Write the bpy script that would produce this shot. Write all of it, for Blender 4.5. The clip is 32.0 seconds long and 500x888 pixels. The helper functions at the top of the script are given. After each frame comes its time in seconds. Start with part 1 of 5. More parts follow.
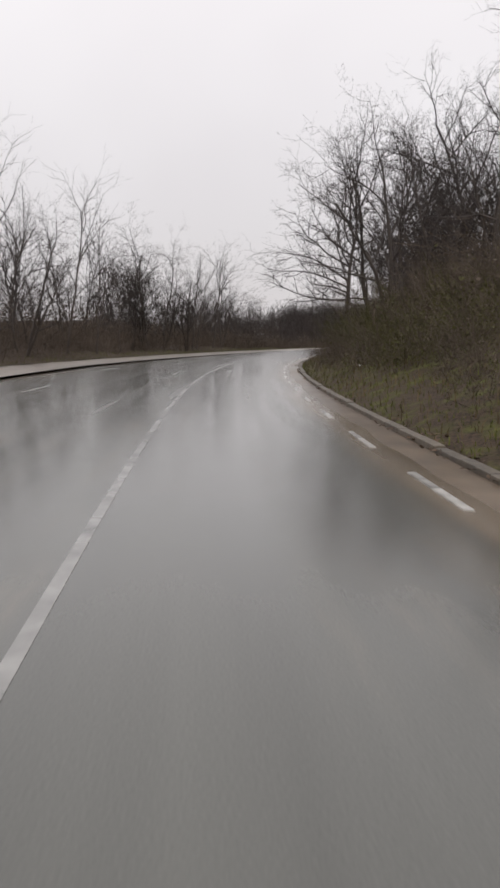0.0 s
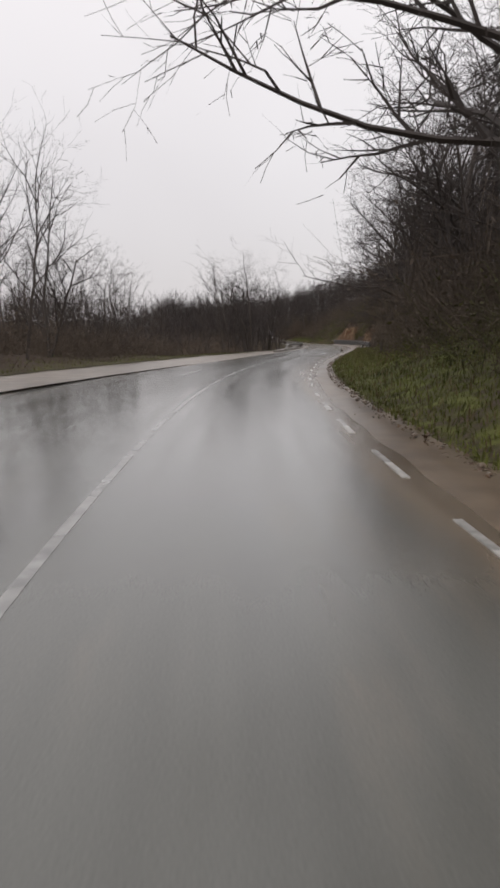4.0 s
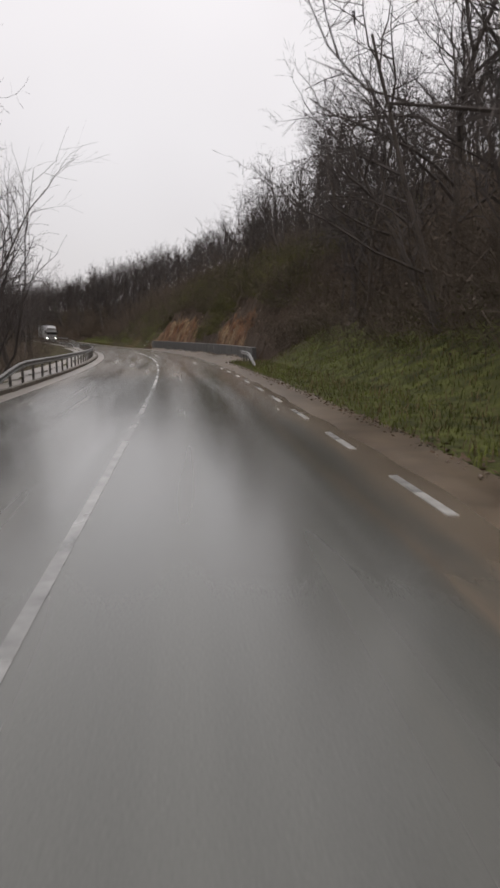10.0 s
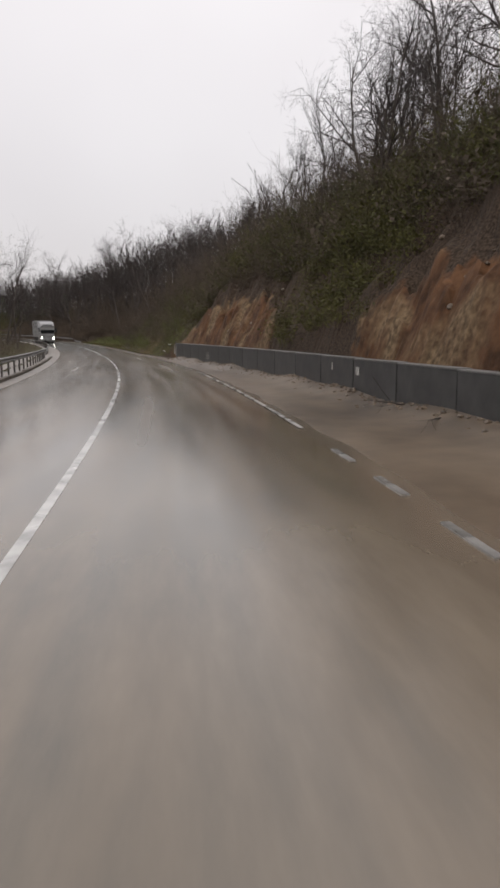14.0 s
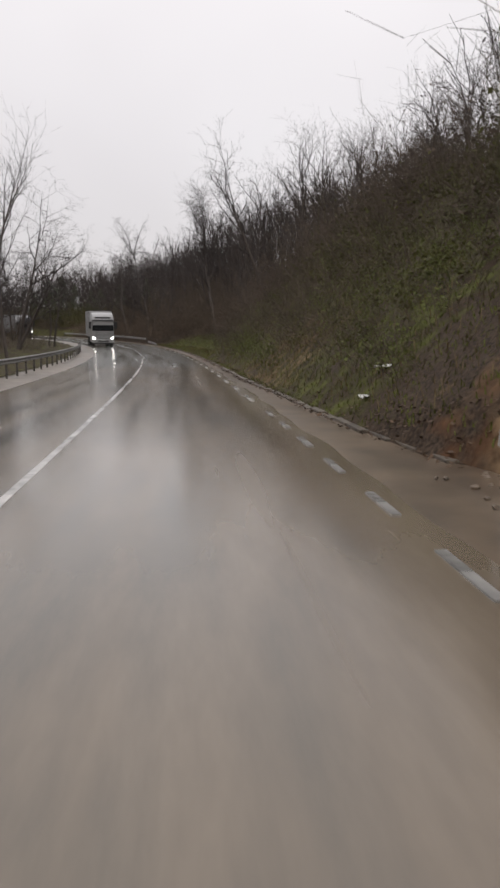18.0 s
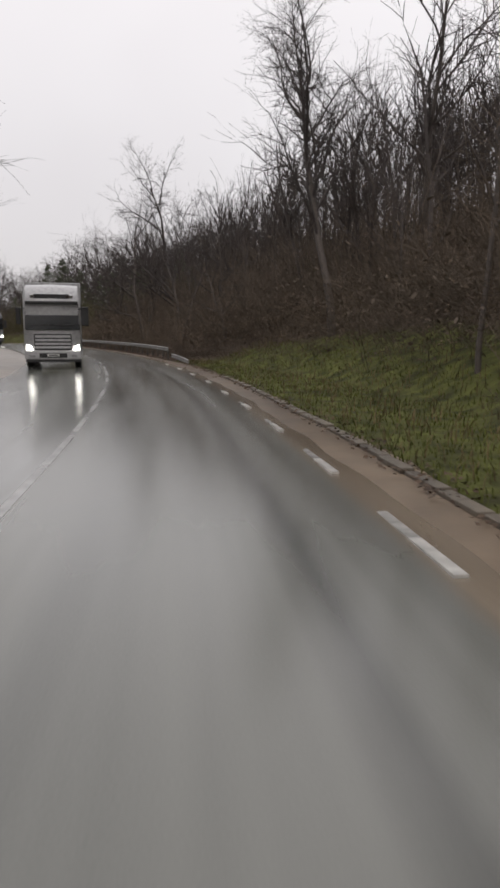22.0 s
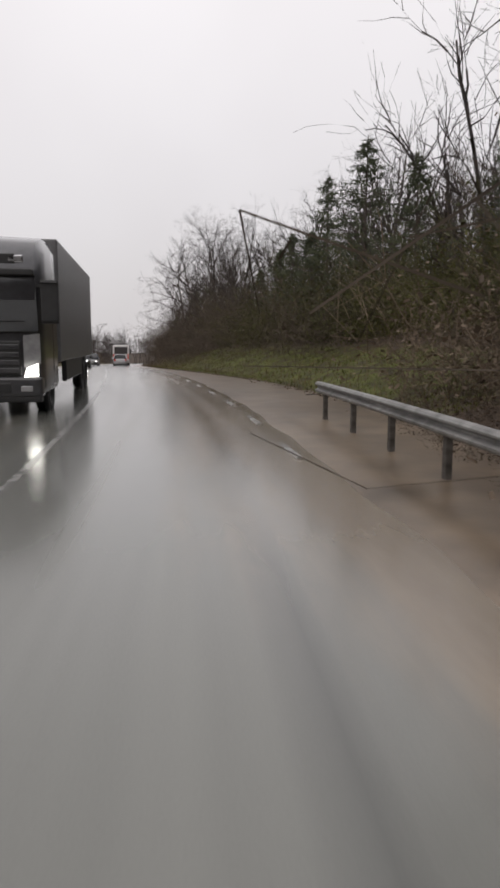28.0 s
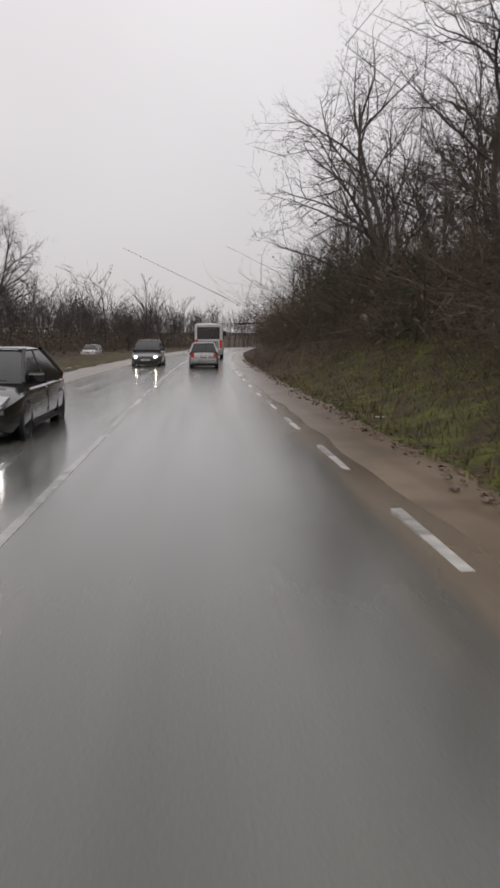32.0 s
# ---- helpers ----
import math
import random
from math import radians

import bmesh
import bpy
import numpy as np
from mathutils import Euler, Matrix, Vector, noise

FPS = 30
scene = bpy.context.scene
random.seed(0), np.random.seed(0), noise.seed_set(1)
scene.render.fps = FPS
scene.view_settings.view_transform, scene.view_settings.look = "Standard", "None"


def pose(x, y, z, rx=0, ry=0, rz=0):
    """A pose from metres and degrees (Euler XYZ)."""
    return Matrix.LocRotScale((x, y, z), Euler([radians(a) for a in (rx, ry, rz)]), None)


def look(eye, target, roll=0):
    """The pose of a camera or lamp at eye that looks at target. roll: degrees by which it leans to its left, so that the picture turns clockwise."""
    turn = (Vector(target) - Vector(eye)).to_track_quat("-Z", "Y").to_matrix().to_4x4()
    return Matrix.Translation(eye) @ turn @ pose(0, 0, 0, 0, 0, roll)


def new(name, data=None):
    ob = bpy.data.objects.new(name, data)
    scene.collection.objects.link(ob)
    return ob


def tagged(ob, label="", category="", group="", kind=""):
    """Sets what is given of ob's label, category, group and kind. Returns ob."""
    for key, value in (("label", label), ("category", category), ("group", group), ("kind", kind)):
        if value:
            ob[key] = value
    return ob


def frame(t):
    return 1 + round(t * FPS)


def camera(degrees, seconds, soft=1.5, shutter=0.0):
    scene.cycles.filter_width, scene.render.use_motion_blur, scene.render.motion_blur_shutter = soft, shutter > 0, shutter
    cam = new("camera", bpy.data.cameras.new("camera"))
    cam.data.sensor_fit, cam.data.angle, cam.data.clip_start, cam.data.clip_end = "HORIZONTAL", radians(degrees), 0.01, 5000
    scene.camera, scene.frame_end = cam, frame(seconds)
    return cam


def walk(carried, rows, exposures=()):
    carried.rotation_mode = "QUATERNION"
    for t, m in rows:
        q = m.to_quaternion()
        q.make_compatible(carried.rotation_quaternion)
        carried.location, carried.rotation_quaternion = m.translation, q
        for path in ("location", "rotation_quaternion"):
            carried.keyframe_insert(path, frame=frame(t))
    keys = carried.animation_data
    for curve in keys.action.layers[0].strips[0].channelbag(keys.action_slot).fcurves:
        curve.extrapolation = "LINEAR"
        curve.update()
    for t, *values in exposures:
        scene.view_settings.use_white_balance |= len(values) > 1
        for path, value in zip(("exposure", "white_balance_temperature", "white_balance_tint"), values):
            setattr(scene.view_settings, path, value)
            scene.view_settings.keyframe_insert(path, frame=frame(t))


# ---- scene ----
# ================= road line and camera =================
# bends of the road: curvature (1/m, right turns positive) every 20 m from -10 m
BEND = [
    0.00082, 0.0031, 0.00501, 0.00566, 0.00499, 0.0032, 0.00123, -0.00068, -0.00206, -0.00286, -0.00313,
    -0.00207, -0.00081, -0.00157, -0.00386, -0.00601, -0.00657, -0.00581, -0.00376, -0.00099, 0.00039, 0.00088,
    0.00107, 0.00116, 0.00118, 0.00117]
S = np.arange(-80.0, 701.0, 1.0)
kap = np.interp(S, -10 + 20 * np.arange(len(BEND)), BEND)
kap[S < -20] = 0
kap[S > 520] = 0
i0 = int(np.argmin(abs(S)))
theta = np.concatenate([[0], np.cumsum((kap[1:] + kap[:-1]) / 2)])
theta -= theta[i0]
mid = (theta[1:] + theta[:-1]) / 2
RX = np.concatenate([[0], np.cumsum(np.sin(mid))])
RY = np.concatenate([[0], np.cumsum(np.cos(mid))])
RX -= RX[i0]
RY -= RY[i0]
grade = np.interp(S, [-80, 240, 285, 340, 372, 386, 701], [0, 0, 0.022, 0.022, 0.0, -0.012, -0.012])
RZ = np.concatenate([[0], np.cumsum((grade[1:] + grade[:-1]) / 2)])
SPEED = 11.9


def at(s, n=0.0, z=0.0):
    """World place at s metres along the centre line, n metres to its right, z above the carriageway."""
    th = np.interp(s, S, theta)
    return (np.interp(s, S, RX) + n * np.cos(th), np.interp(s, S, RY) - n * np.sin(th), np.interp(s, S, RZ) + z)


def lane(s):
    """Width of the right-hand lane, centre line to edge line."""
    return np.interp(s, [0, 60, 120, 160, 200, 230, 260, 300, 350, 400], [3.45, 3.42, 3.37, 3.45, 3.81, 3.65, 3.52, 3.37, 3.5, 3.42])


def heading(s):
    return float(np.interp(s, S, theta))


def on_road(s, n, z=0.0, turn=0.0):
    """Pose with +y along the road."""
    x, y, zz = at(s, n, z)
    return Matrix.Translation((float(x), float(y), float(zz))) @ Matrix.Rotation(-heading(s) - radians(turn), 4, "Z")


FOV = 40.4
EYE = 1.55
cam = camera(FOV, 32.0, soft=2.9, shutter=0.1)
# seconds, metres right of the centre line, degrees the camera looks right of the road's heading, pitch, roll
TURNS = [
    (0, 0.92, 4.48, -8.85, 0), (1.2, 1.2, 4.06, -8.85, 0), (2, 1.22, 3.78, -8.85, 0), (3.5, 1.24, 3.75, -8.85, 0),
    (5, 1.26, 3.72, -8.85, 0), (6, 1.2, 3.05, -8.85, 0), (7.4, 1.19, 4.72, -8.85, 0), (8, 1.11, 4.3, -8.85, 0),
    (9, 0.86, 4.75, -8.85, 0), (10, 0.9, 5.54, -8.85, 0), (10.5, 0.94, 5.5, -8.85, 0), (11.5, 1.07, 5.3, -8.85, 0),
    (12, 1.11, 4.98, -8.85, 0), (13, 1.0, 5.9, -8.85, 0), (14.5, 1.24, 6.3, -8.85, 0), (16, 1.48, 6.65, -8.85, 0),
    (17, 1.68, 6.43, -8.85, 0), (18, 1.79, 5.0, -8.85, 0), (19, 1.71, 5.06, -8.85, 0), (20, 1.69, 5.25, -8.85, 0),
    (21.5, 1.65, 4.32, -8.85, 0), (22, 1.6, 5.43, -8.85, 0), (23, 1.52, 6.43, -8.85, 0), (24, 1.5, 6.84, -8.85, 0),
    (24.4, 1.55, 5.68, -8.85, 0), (25.3, 1.67, 5.26, -8.85, 0), (26, 1.63, 4.42, -8.85, 0), (27.2, 1.78, 4.5, -8.85, 0),
    (28.5, 1.91, 4.69, -8.85, 0), (29.5, 1.85, 4.79, -8.85, 0), (30.5, 1.95, 3.22, -8.85, 0), (31, 1.77, 3.71, -8.85, 0),
    (32, 1.54, 4.49, -8.85, 0)]
rows = []
tt = np.array([r[0] for r in TURNS])
for t in sorted(set([float(a) for a in tt] + [i * 0.5 for i in range(65)])):
    c, yaw, pitch, roll = (float(np.interp(t, tt, [r[i] for r in TURNS])) for i in (1, 2, 3, 4))
    s = SPEED * t
    climb = math.degrees(math.atan(float(np.interp(s, S, grade))))
    x, y, z = at(s, c, EYE)
    rows.append((t, pose(float(x), float(y), float(z), 90 + pitch + climb, roll, -math.degrees(heading(s)) - yaw)))
walk(cam, rows, [(0, 0.0), (26, 0.0), (30.5, -0.12), (32, -0.15)])

# ================= light: rainy overcast day =================
world = bpy.data.worlds.new("overcast")
scene.world = world
world.use_nodes = True
wn = world.node_tree
wn.nodes.clear()
sky = wn.nodes.new("ShaderNodeTexSky")
sky.sky_type = "NISHITA"
sky.sun_disc = False
sky.sun_elevation = radians(38)
sky.sun_rotation = radians(200)
sky.dust_density = 6
sky_bg = wn.nodes.new("ShaderNodeBackground")
sky_bg.inputs["Strength"].default_value = 0.012
cloud_bg = wn.nodes.new("ShaderNodeBackground")
tex = wn.nodes.new("ShaderNodeTexCoord")
cl = wn.nodes.new("ShaderNodeTexNoise")
cl.inputs["Scale"].default_value = 2.2
cl.inputs["Detail"].default_value = 3
ramp = wn.nodes.new("ShaderNodeValToRGB")
ramp.color_ramp.elements[0].position, ramp.color_ramp.elements[0].color = 0.3, (0.83, 0.79, 0.80, 1)
ramp.color_ramp.elements[1].position, ramp.color_ramp.elements[1].color = 0.7, (0.91, 0.875, 0.885, 1)
wn.links.new(tex.outputs["Generated"], cl.inputs["Vector"])
wn.links.new(cl.outputs["Fac"], ramp.inputs["Fac"])
wn.links.new(ramp.outputs["Color"], cloud_bg.inputs["Color"])
# an overcast dome is brighter overhead than at the horizon
zed = wn.nodes.new("ShaderNodeSeparateXYZ")
wn.links.new(tex.outputs["Generated"], zed.inputs[0])
dome = wn.nodes.new("ShaderNodeMapRange")
dome.inputs["From Min"].default_value, dome.inputs["From Max"].default_value = 0.0, 1.0
dome.inputs["To Min"].default_value, dome.inputs["To Max"].default_value = 0.74, 1.45
wn.links.new(zed.outputs["Z"], dome.inputs["Value"])
wn.links.new(dome.outputs[0], cloud_bg.inputs["Strength"])
add = wn.nodes.new("ShaderNodeAddShader")
wout = wn.nodes.new("ShaderNodeOutputWorld")
wn.links.new(sky.outputs["Color"], sky_bg.inputs["Color"])
wn.links.new(sky_bg.outputs[0], add.inputs[0])
wn.links.new(cloud_bg.outputs[0], add.inputs[1])
wn.links.new(add.outputs[0], wout.inputs["Surface"])
sun = new("sun", bpy.data.lights.new("sun", "SUN"))
sun.data.energy, sun.data.angle, sun.data.color = 0.5, radians(25), (1.0, 0.97, 0.93)
sun.matrix_world = look((0, 0, 60), (12, 30, 0))


# ================= materials =================
def mat(name, dark, light, scale=8.0, rough=0.6, bump=0.2, metal=0.0, detail=6.0, rough2=None, big=0.35, spec=0.5, island=0.0, coat=0.0):
    """Two-scale noise colour, bump and roughness variation on object coordinates."""
    m = bpy.data.materials.new(name)
    m.use_nodes = True
    t = m.node_tree
    b = t.nodes["Principled BSDF"]
    co = t.nodes.new("ShaderNodeTexCoord")
    n1 = t.nodes.new("ShaderNodeTexNoise")
    n1.inputs["Scale"].default_value, n1.inputs["Detail"].default_value = scale, detail
    n2 = t.nodes.new("ShaderNodeTexNoise")
    n2.inputs["Scale"].default_value, n2.inputs["Detail"].default_value = scale * 0.13, 3
    for n in (n1, n2):
        t.links.new(co.outputs["Object"], n.inputs["Vector"])
    mx = t.nodes.new("ShaderNodeMix")
    mx.inputs[0].default_value = big
    t.links.new(n1.outputs["Fac"], mx.inputs[2])
    t.links.new(n2.outputs["Fac"], mx.inputs[3])
    fac = mx.outputs[0]
    if island:
        inf = t.nodes.new("ShaderNodeObjectInfo")
        m2 = t.nodes.new("ShaderNodeMath")
        m2.operation = "MULTIPLY_ADD"
        m2.inputs[1].default_value = island
        t.links.new(inf.outputs["Random"], m2.inputs[0])
        t.links.new(fac, m2.inputs[2])
        fac = m2.outputs[0]
    r = t.nodes.new("ShaderNodeValToRGB")
    r.color_ramp.elements[0].position, r.color_ramp.elements[0].color = 0.35, (*dark, 1)
    r.color_ramp.elements[1].position, r.color_ramp.elements[1].color = 0.65 + island, (*light, 1)
    t.links.new(fac, r.inputs["Fac"])
    t.links.new(r.outputs["Color"], b.inputs["Base Color"])
    b.inputs["Metallic"].default_value = metal
    b.inputs["Specular IOR Level"].default_value = spec
    b.inputs["Coat Weight"].default_value, b.inputs["Coat Roughness"].default_value, b.inputs["Coat IOR"].default_value = coat, 0.18, 1.33
    mr = t.nodes.new("ShaderNodeMapRange")
    mr.inputs["To Min"].default_value, mr.inputs["To Max"].default_value = rough, rough2 if rough2 is not None else min(1, rough + 0.15)
    t.links.new(n2.outputs["Fac"], mr.inputs["Value"])
    t.links.new(mr.outputs[0], b.inputs["Roughness"])
    if bump:
        bp = t.nodes.new("ShaderNodeBump")
        bp.inputs["Strength"].default_value, bp.inputs["Distance"].default_value = bump, 0.02
        t.links.new(n1.outputs["Fac"], bp.inputs["Height"])
        t.links.new(bp.outputs["Normal"], b.inputs["Normal"])
    return m


def nodes_of(m):
    return m.node_tree, m.node_tree.nodes, m.node_tree.links


def road_material():
    """Wet asphalt with wheel tracks and silt left by run-off; UV holds metres along and across."""
    m = bpy.data.materials.new("wet_asphalt")
    m.use_nodes = True
    t, N, L = nodes_of(m)
    b = N["Principled BSDF"]
    uv = N.new("ShaderNodeUVMap")
    uv.uv_map = "metres"
    sep = N.new("ShaderNodeSeparateXYZ")
    L.new(uv.outputs[0], sep.inputs[0])

    def noise_tex(sx, sy, detail=4, rough=0.55):
        mp = N.new("ShaderNodeMapping")
        mp.inputs["Scale"].default_value = (sx, sy, 1)
        L.new(uv.outputs[0], mp.inputs[0])
        n = N.new("ShaderNodeTexNoise")
        n.inputs["Scale"].default_value, n.inputs["Detail"].default_value, n.inputs["Roughness"].default_value = 1, detail, rough
        L.new(mp.outputs[0], n.inputs["Vector"])
        return n.outputs["Fac"]

    def calc(op, a, c, d=None):
        q = N.new("ShaderNodeMath")
        q.operation = op
        for i, vv in enumerate((a, c, d)):
            if vv is None:
                continue
            if isinstance(vv, (int, float)):
                q.inputs[i].default_value = vv
            else:
                L.new(vv, q.inputs[i])
        return q.outputs[0]

    grain = noise_tex(60, 60, 3)
    streak = noise_tex(0.07, 1.7, 2.5, 0.45)
    patch = noise_tex(0.12, 0.45, 5)
    ripple = noise_tex(3.5, 9, 3)
    braid = noise_tex(0.35, 1.5, 5, 0.6)
    at_mud = N.new("ShaderNodeAttribute")
    at_mud.attribute_name = "silt"
    wob = calc("MULTIPLY_ADD", patch, 0.8, calc("MULTIPLY_ADD", braid, 0.6, calc("MULTIPLY", streak, 0.6)))
    mud = N.new("ShaderNodeMapRange")
    mud.interpolation_type = "SMOOTHSTEP"
    mud.inputs["From Min"].default_value, mud.inputs["From Max"].default_value = 1.15, 1.75
    L.new(calc("ADD", wob, at_mud.outputs["Fac"]), mud.inputs["Value"])
    asp = N.new("ShaderNodeValToRGB")
    asp.color_ramp.elements[0].position, asp.color_ramp.elements[0].color = 0.3, (0.064, 0.065, 0.058, 1)
    asp.color_ramp.elements[1].position, asp.color_ramp.elements[1].color = 0.72, (0.120, 0.121, 0.109, 1)
    L.new(calc("MULTIPLY_ADD", grain, 0.4, calc("MULTIPLY", streak, 0.62)), asp.inputs["Fac"])
    silt = N.new("ShaderNodeValToRGB")
    silt.color_ramp.elements[0].position, silt.color_ramp.elements[0].color = 0.3, (0.110, 0.087, 0.063, 1)
    silt.color_ramp.elements[1].position, silt.color_ramp.elements[1].color = 0.75, (0.248, 0.204, 0.154, 1)
    L.new(calc("MULTIPLY_ADD", patch, 0.45, calc("MULTIPLY", braid, 0.55)), silt.inputs["Fac"])
    # tarred, rutted wheel track; asphalt lightened to make up for missing sky sheen
    at_rut = N.new("ShaderNodeAttribute")
    at_rut.attribute_name = "rut"
    rut = N.new("ShaderNodeMix")
    rut.data_type = "RGBA"
    rut.inputs[7].default_value = (0.022, 0.023, 0.022, 1)
    L.new(calc("MULTIPLY", at_rut.outputs["Fac"], calc("MULTIPLY_ADD", patch, 1.3, -0.1)), rut.inputs[0])
    at_pale = N.new("ShaderNodeAttribute")
    at_pale.attribute_name = "pale"
    pale = N.new("ShaderNodeMix")
    pale.data_type = "RGBA"
    pale.inputs[7].default_value = (0.195, 0.198, 0.180, 1)
    L.new(calc("MULTIPLY", at_pale.outputs["Fac"], calc("MULTIPLY_ADD", streak, 0.8, 0.1)), pale.inputs[0])
    L.new(asp.outputs["Color"], pale.inputs[6])
    L.new(pale.outputs[2], rut.inputs[6])
    mix = N.new("ShaderNodeMix")
    mix.data_type = "RGBA"
    L.new(mud.outputs[0], mix.inputs[0])
    L.new(rut.outputs[2], mix.inputs[6])
    L.new(silt.outputs["Color"], mix.inputs[7])
    L.new(mix.outputs[2], b.inputs["Base Color"])
    rg = N.new("ShaderNodeMapRange")
    rg.inputs["From Min"].default_value, rg.inputs["From Max"].default_value = 0.3, 0.75
    rg.inputs["To Min"].default_value, rg.inputs["To Max"].default_value = 0.13, 0.30
    L.new(streak, rg.inputs["Value"])
    L.new(rg.outputs[0], b.inputs["Roughness"])
    b.inputs["IOR"].default_value = 1.5
    # film of rain water over the stones
    b.inputs["Coat Weight"].default_value, b.inputs["Coat Roughness"].default_value, b.inputs["Coat IOR"].default_value = 0.55, 0.16, 1.33
    bp = N.new("ShaderNodeBump")
    bp.inputs["Strength"].default_value, bp.inputs["Distance"].default_value = 0.05, 0.01
    L.new(noise_tex(0.9, 1.1, 1), bp.inputs["Height"])
    L.new(bp.outputs["Normal"], b.inputs["Normal"])
    return m


def ground_material(name="earth"):
    """Leaf litter, grass and bare red-brown soil, mixed by the ground's own attributes."""
    m = bpy.data.materials.new(name)
    m.use_nodes = True
    t, N, L = nodes_of(m)
    b = N["Principled BSDF"]
    co = N.new("ShaderNodeTexCoord")

    def nz(scale, detail=5):
        n = N.new("ShaderNodeTexNoise")
        n.inputs["Scale"].default_value, n.inputs["Detail"].default_value = scale, detail
        L.new(co.outputs["Object"], n.inputs["Vector"])
        return n.outputs["Fac"]

    fine, mid_n, broad = nz(14), nz(1.7), nz(0.16)

    def colours(fac, c0, c1, p0=0.35, p1=0.65):
        r = N.new("ShaderNodeValToRGB")
        r.color_ramp.elements[0].position, r.color_ramp.elements[0].color = p0, (*c0, 1)
        r.color_ramp.elements[1].position, r.color_ramp.elements[1].color = p1, (*c1, 1)
        L.new(fac, r.inputs["Fac"])
        return r.outputs["Color"]

    def blend(f, a, c):
        q = N.new("ShaderNodeMix")
        q.data_type = "RGBA"
        L.new(f, q.inputs[0])
        L.new(a, q.inputs[6])
        L.new(c, q.inputs[7])
        return q.outputs[2]

    def edge(attr, src, lo, hi):
        a = N.new("ShaderNodeAttribute")
        a.attribute_name = attr
        s = N.new("ShaderNodeMath")
        s.operation = "ADD"
        L.new(a.outputs["Fac"], s.inputs[0])
        L.new(src, s.inputs[1])
        r = N.new("ShaderNodeMapRange")
        r.inputs["From Min"].default_value, r.inputs["From Max"].default_value = lo, hi
        L.new(s.outputs[0], r.inputs["Value"])
        return r.outputs[0]

    litter = colours(fine, (0.020, 0.0145, 0.0105), (0.080, 0.056, 0.039))
    grass = colours(mid_n, (0.029, 0.030, 0.010), (0.090, 0.098, 0.025))
    clods = nz(3.0, 4)
    layers = N.new("ShaderNodeMix")
    layers.inputs[0].default_value = 0.55
    L.new(clods, layers.inputs[2])
    L.new(nz(0.9, 6), layers.inputs[3])
    clay = colours(layers.outputs[0], (0.036, 0.019, 0.011), (0.150, 0.076, 0.038), 0.34, 0.66)
    ochre = colours(nz(5.0, 6), (0.075, 0.050, 0.028), (0.215, 0.150, 0.088), 0.36, 0.64)
    soil = blend(colours(nz(0.45, 4), (0, 0, 0), (1, 1, 1), 0.47, 0.62), clay, ochre)
    c = blend(edge("grass", mid_n, 0.85, 1.15), litter, grass)
    c = blend(edge("soil", mid_n, 0.9, 1.1), c, soil)
    L.new(c, b.inputs["Base Color"])
    b.inputs["Roughness"].default_value = 0.85
    b.inputs["Specular IOR Level"].default_value = 0.15
    bp = N.new("ShaderNodeBump")
    bp.inputs["Strength"].default_value, bp.inputs["Distance"].default_value = 0.6, 0.06
    lumps = N.new("ShaderNodeMath")
    lumps.operation = "MULTIPLY_ADD"
    lumps.inputs[1].default_value = 0.35
    L.new(fine, lumps.inputs[0])
    L.new(clods, lumps.inputs[2])
    L.new(lumps.outputs[0], bp.inputs["Height"])
    L.new(bp.outputs["Normal"], b.inputs["Normal"])
    return m


M_road = road_material()
M_ground = ground_material()
M_line = mat("faded_line_paint", (0.24, 0.238, 0.226), (0.66, 0.65, 0.62), 3, 0.2, 0.05, big=0.4, coat=0.55)
M_faint = mat("nearly_worn_off_paint", (0.10, 0.10, 0.094), (0.33, 0.325, 0.312), 3, 0.2, 0.05, big=0.4, coat=0.55)
M_paint = mat("worn_white_paint", (0.15, 0.15, 0.142), (0.56, 0.55, 0.52), 4, 0.2, 0.1, big=0.45, coat=0.45)
M_silt = mat("wet_silt_shoulder", (0.074, 0.055, 0.038), (0.200, 0.150, 0.103), 1.3, 0.2, 0.22, rough2=0.45, big=0.45, detail=9, coat=0.3)
M_sand = mat("pale_wet_sand", (0.12, 0.103, 0.084), (0.27, 0.235, 0.2), 1.3, 0.25, 0.4, rough2=0.55, big=0.45, detail=9)
M_kerb = mat("weathered_kerb_stone", (0.045, 0.039, 0.031), (0.15, 0.125, 0.095), 9, 0.45, 0.5, island=0.15)
M_wall = mat("wet_dark_concrete", (0.020, 0.021, 0.022), (0.075, 0.074, 0.072), 2.2, 0.35, 0.3, island=0.05, big=0.5)
M_cope = mat("pale_concrete_coping", (0.08, 0.08, 0.078), (0.20, 0.195, 0.188), 6, 0.4, 0.3, island=0.1)
M_zinc = mat("dull_galvanised_steel", (0.10, 0.098, 0.094), (0.27, 0.265, 0.255), 4, 0.42, 0.1, metal=0.35)
M_post = mat("stained_rail_post", (0.04, 0.035, 0.03), (0.12, 0.11, 0.1), 6, 0.55, 0.2, metal=0.2)
M_bark = mat("wet_bark", (0.027, 0.021, 0.018), (0.09, 0.073, 0.063), 16, 0.7, 0.6, island=0.2)
M_twig = mat("bare_twigs", (0.022, 0.0175, 0.016), (0.066, 0.053, 0.048), 3, 0.75, 0.0, island=0.25)
M_brush = mat("brown_undergrowth", (0.040, 0.032, 0.026), (0.140, 0.112, 0.088), 1.2, 0.85, 0.0, spec=0.15)
M_leaf = mat("evergreen_leaves", (0.024, 0.026, 0.009), (0.098, 0.094, 0.028), 0.9, 0.6, 0.0, spec=0.2)
M_fresh = mat("fresh_green_leaves", (0.045, 0.055, 0.014), (0.150, 0.170, 0.045), 0.7, 0.55, 0.0, spec=0.25)
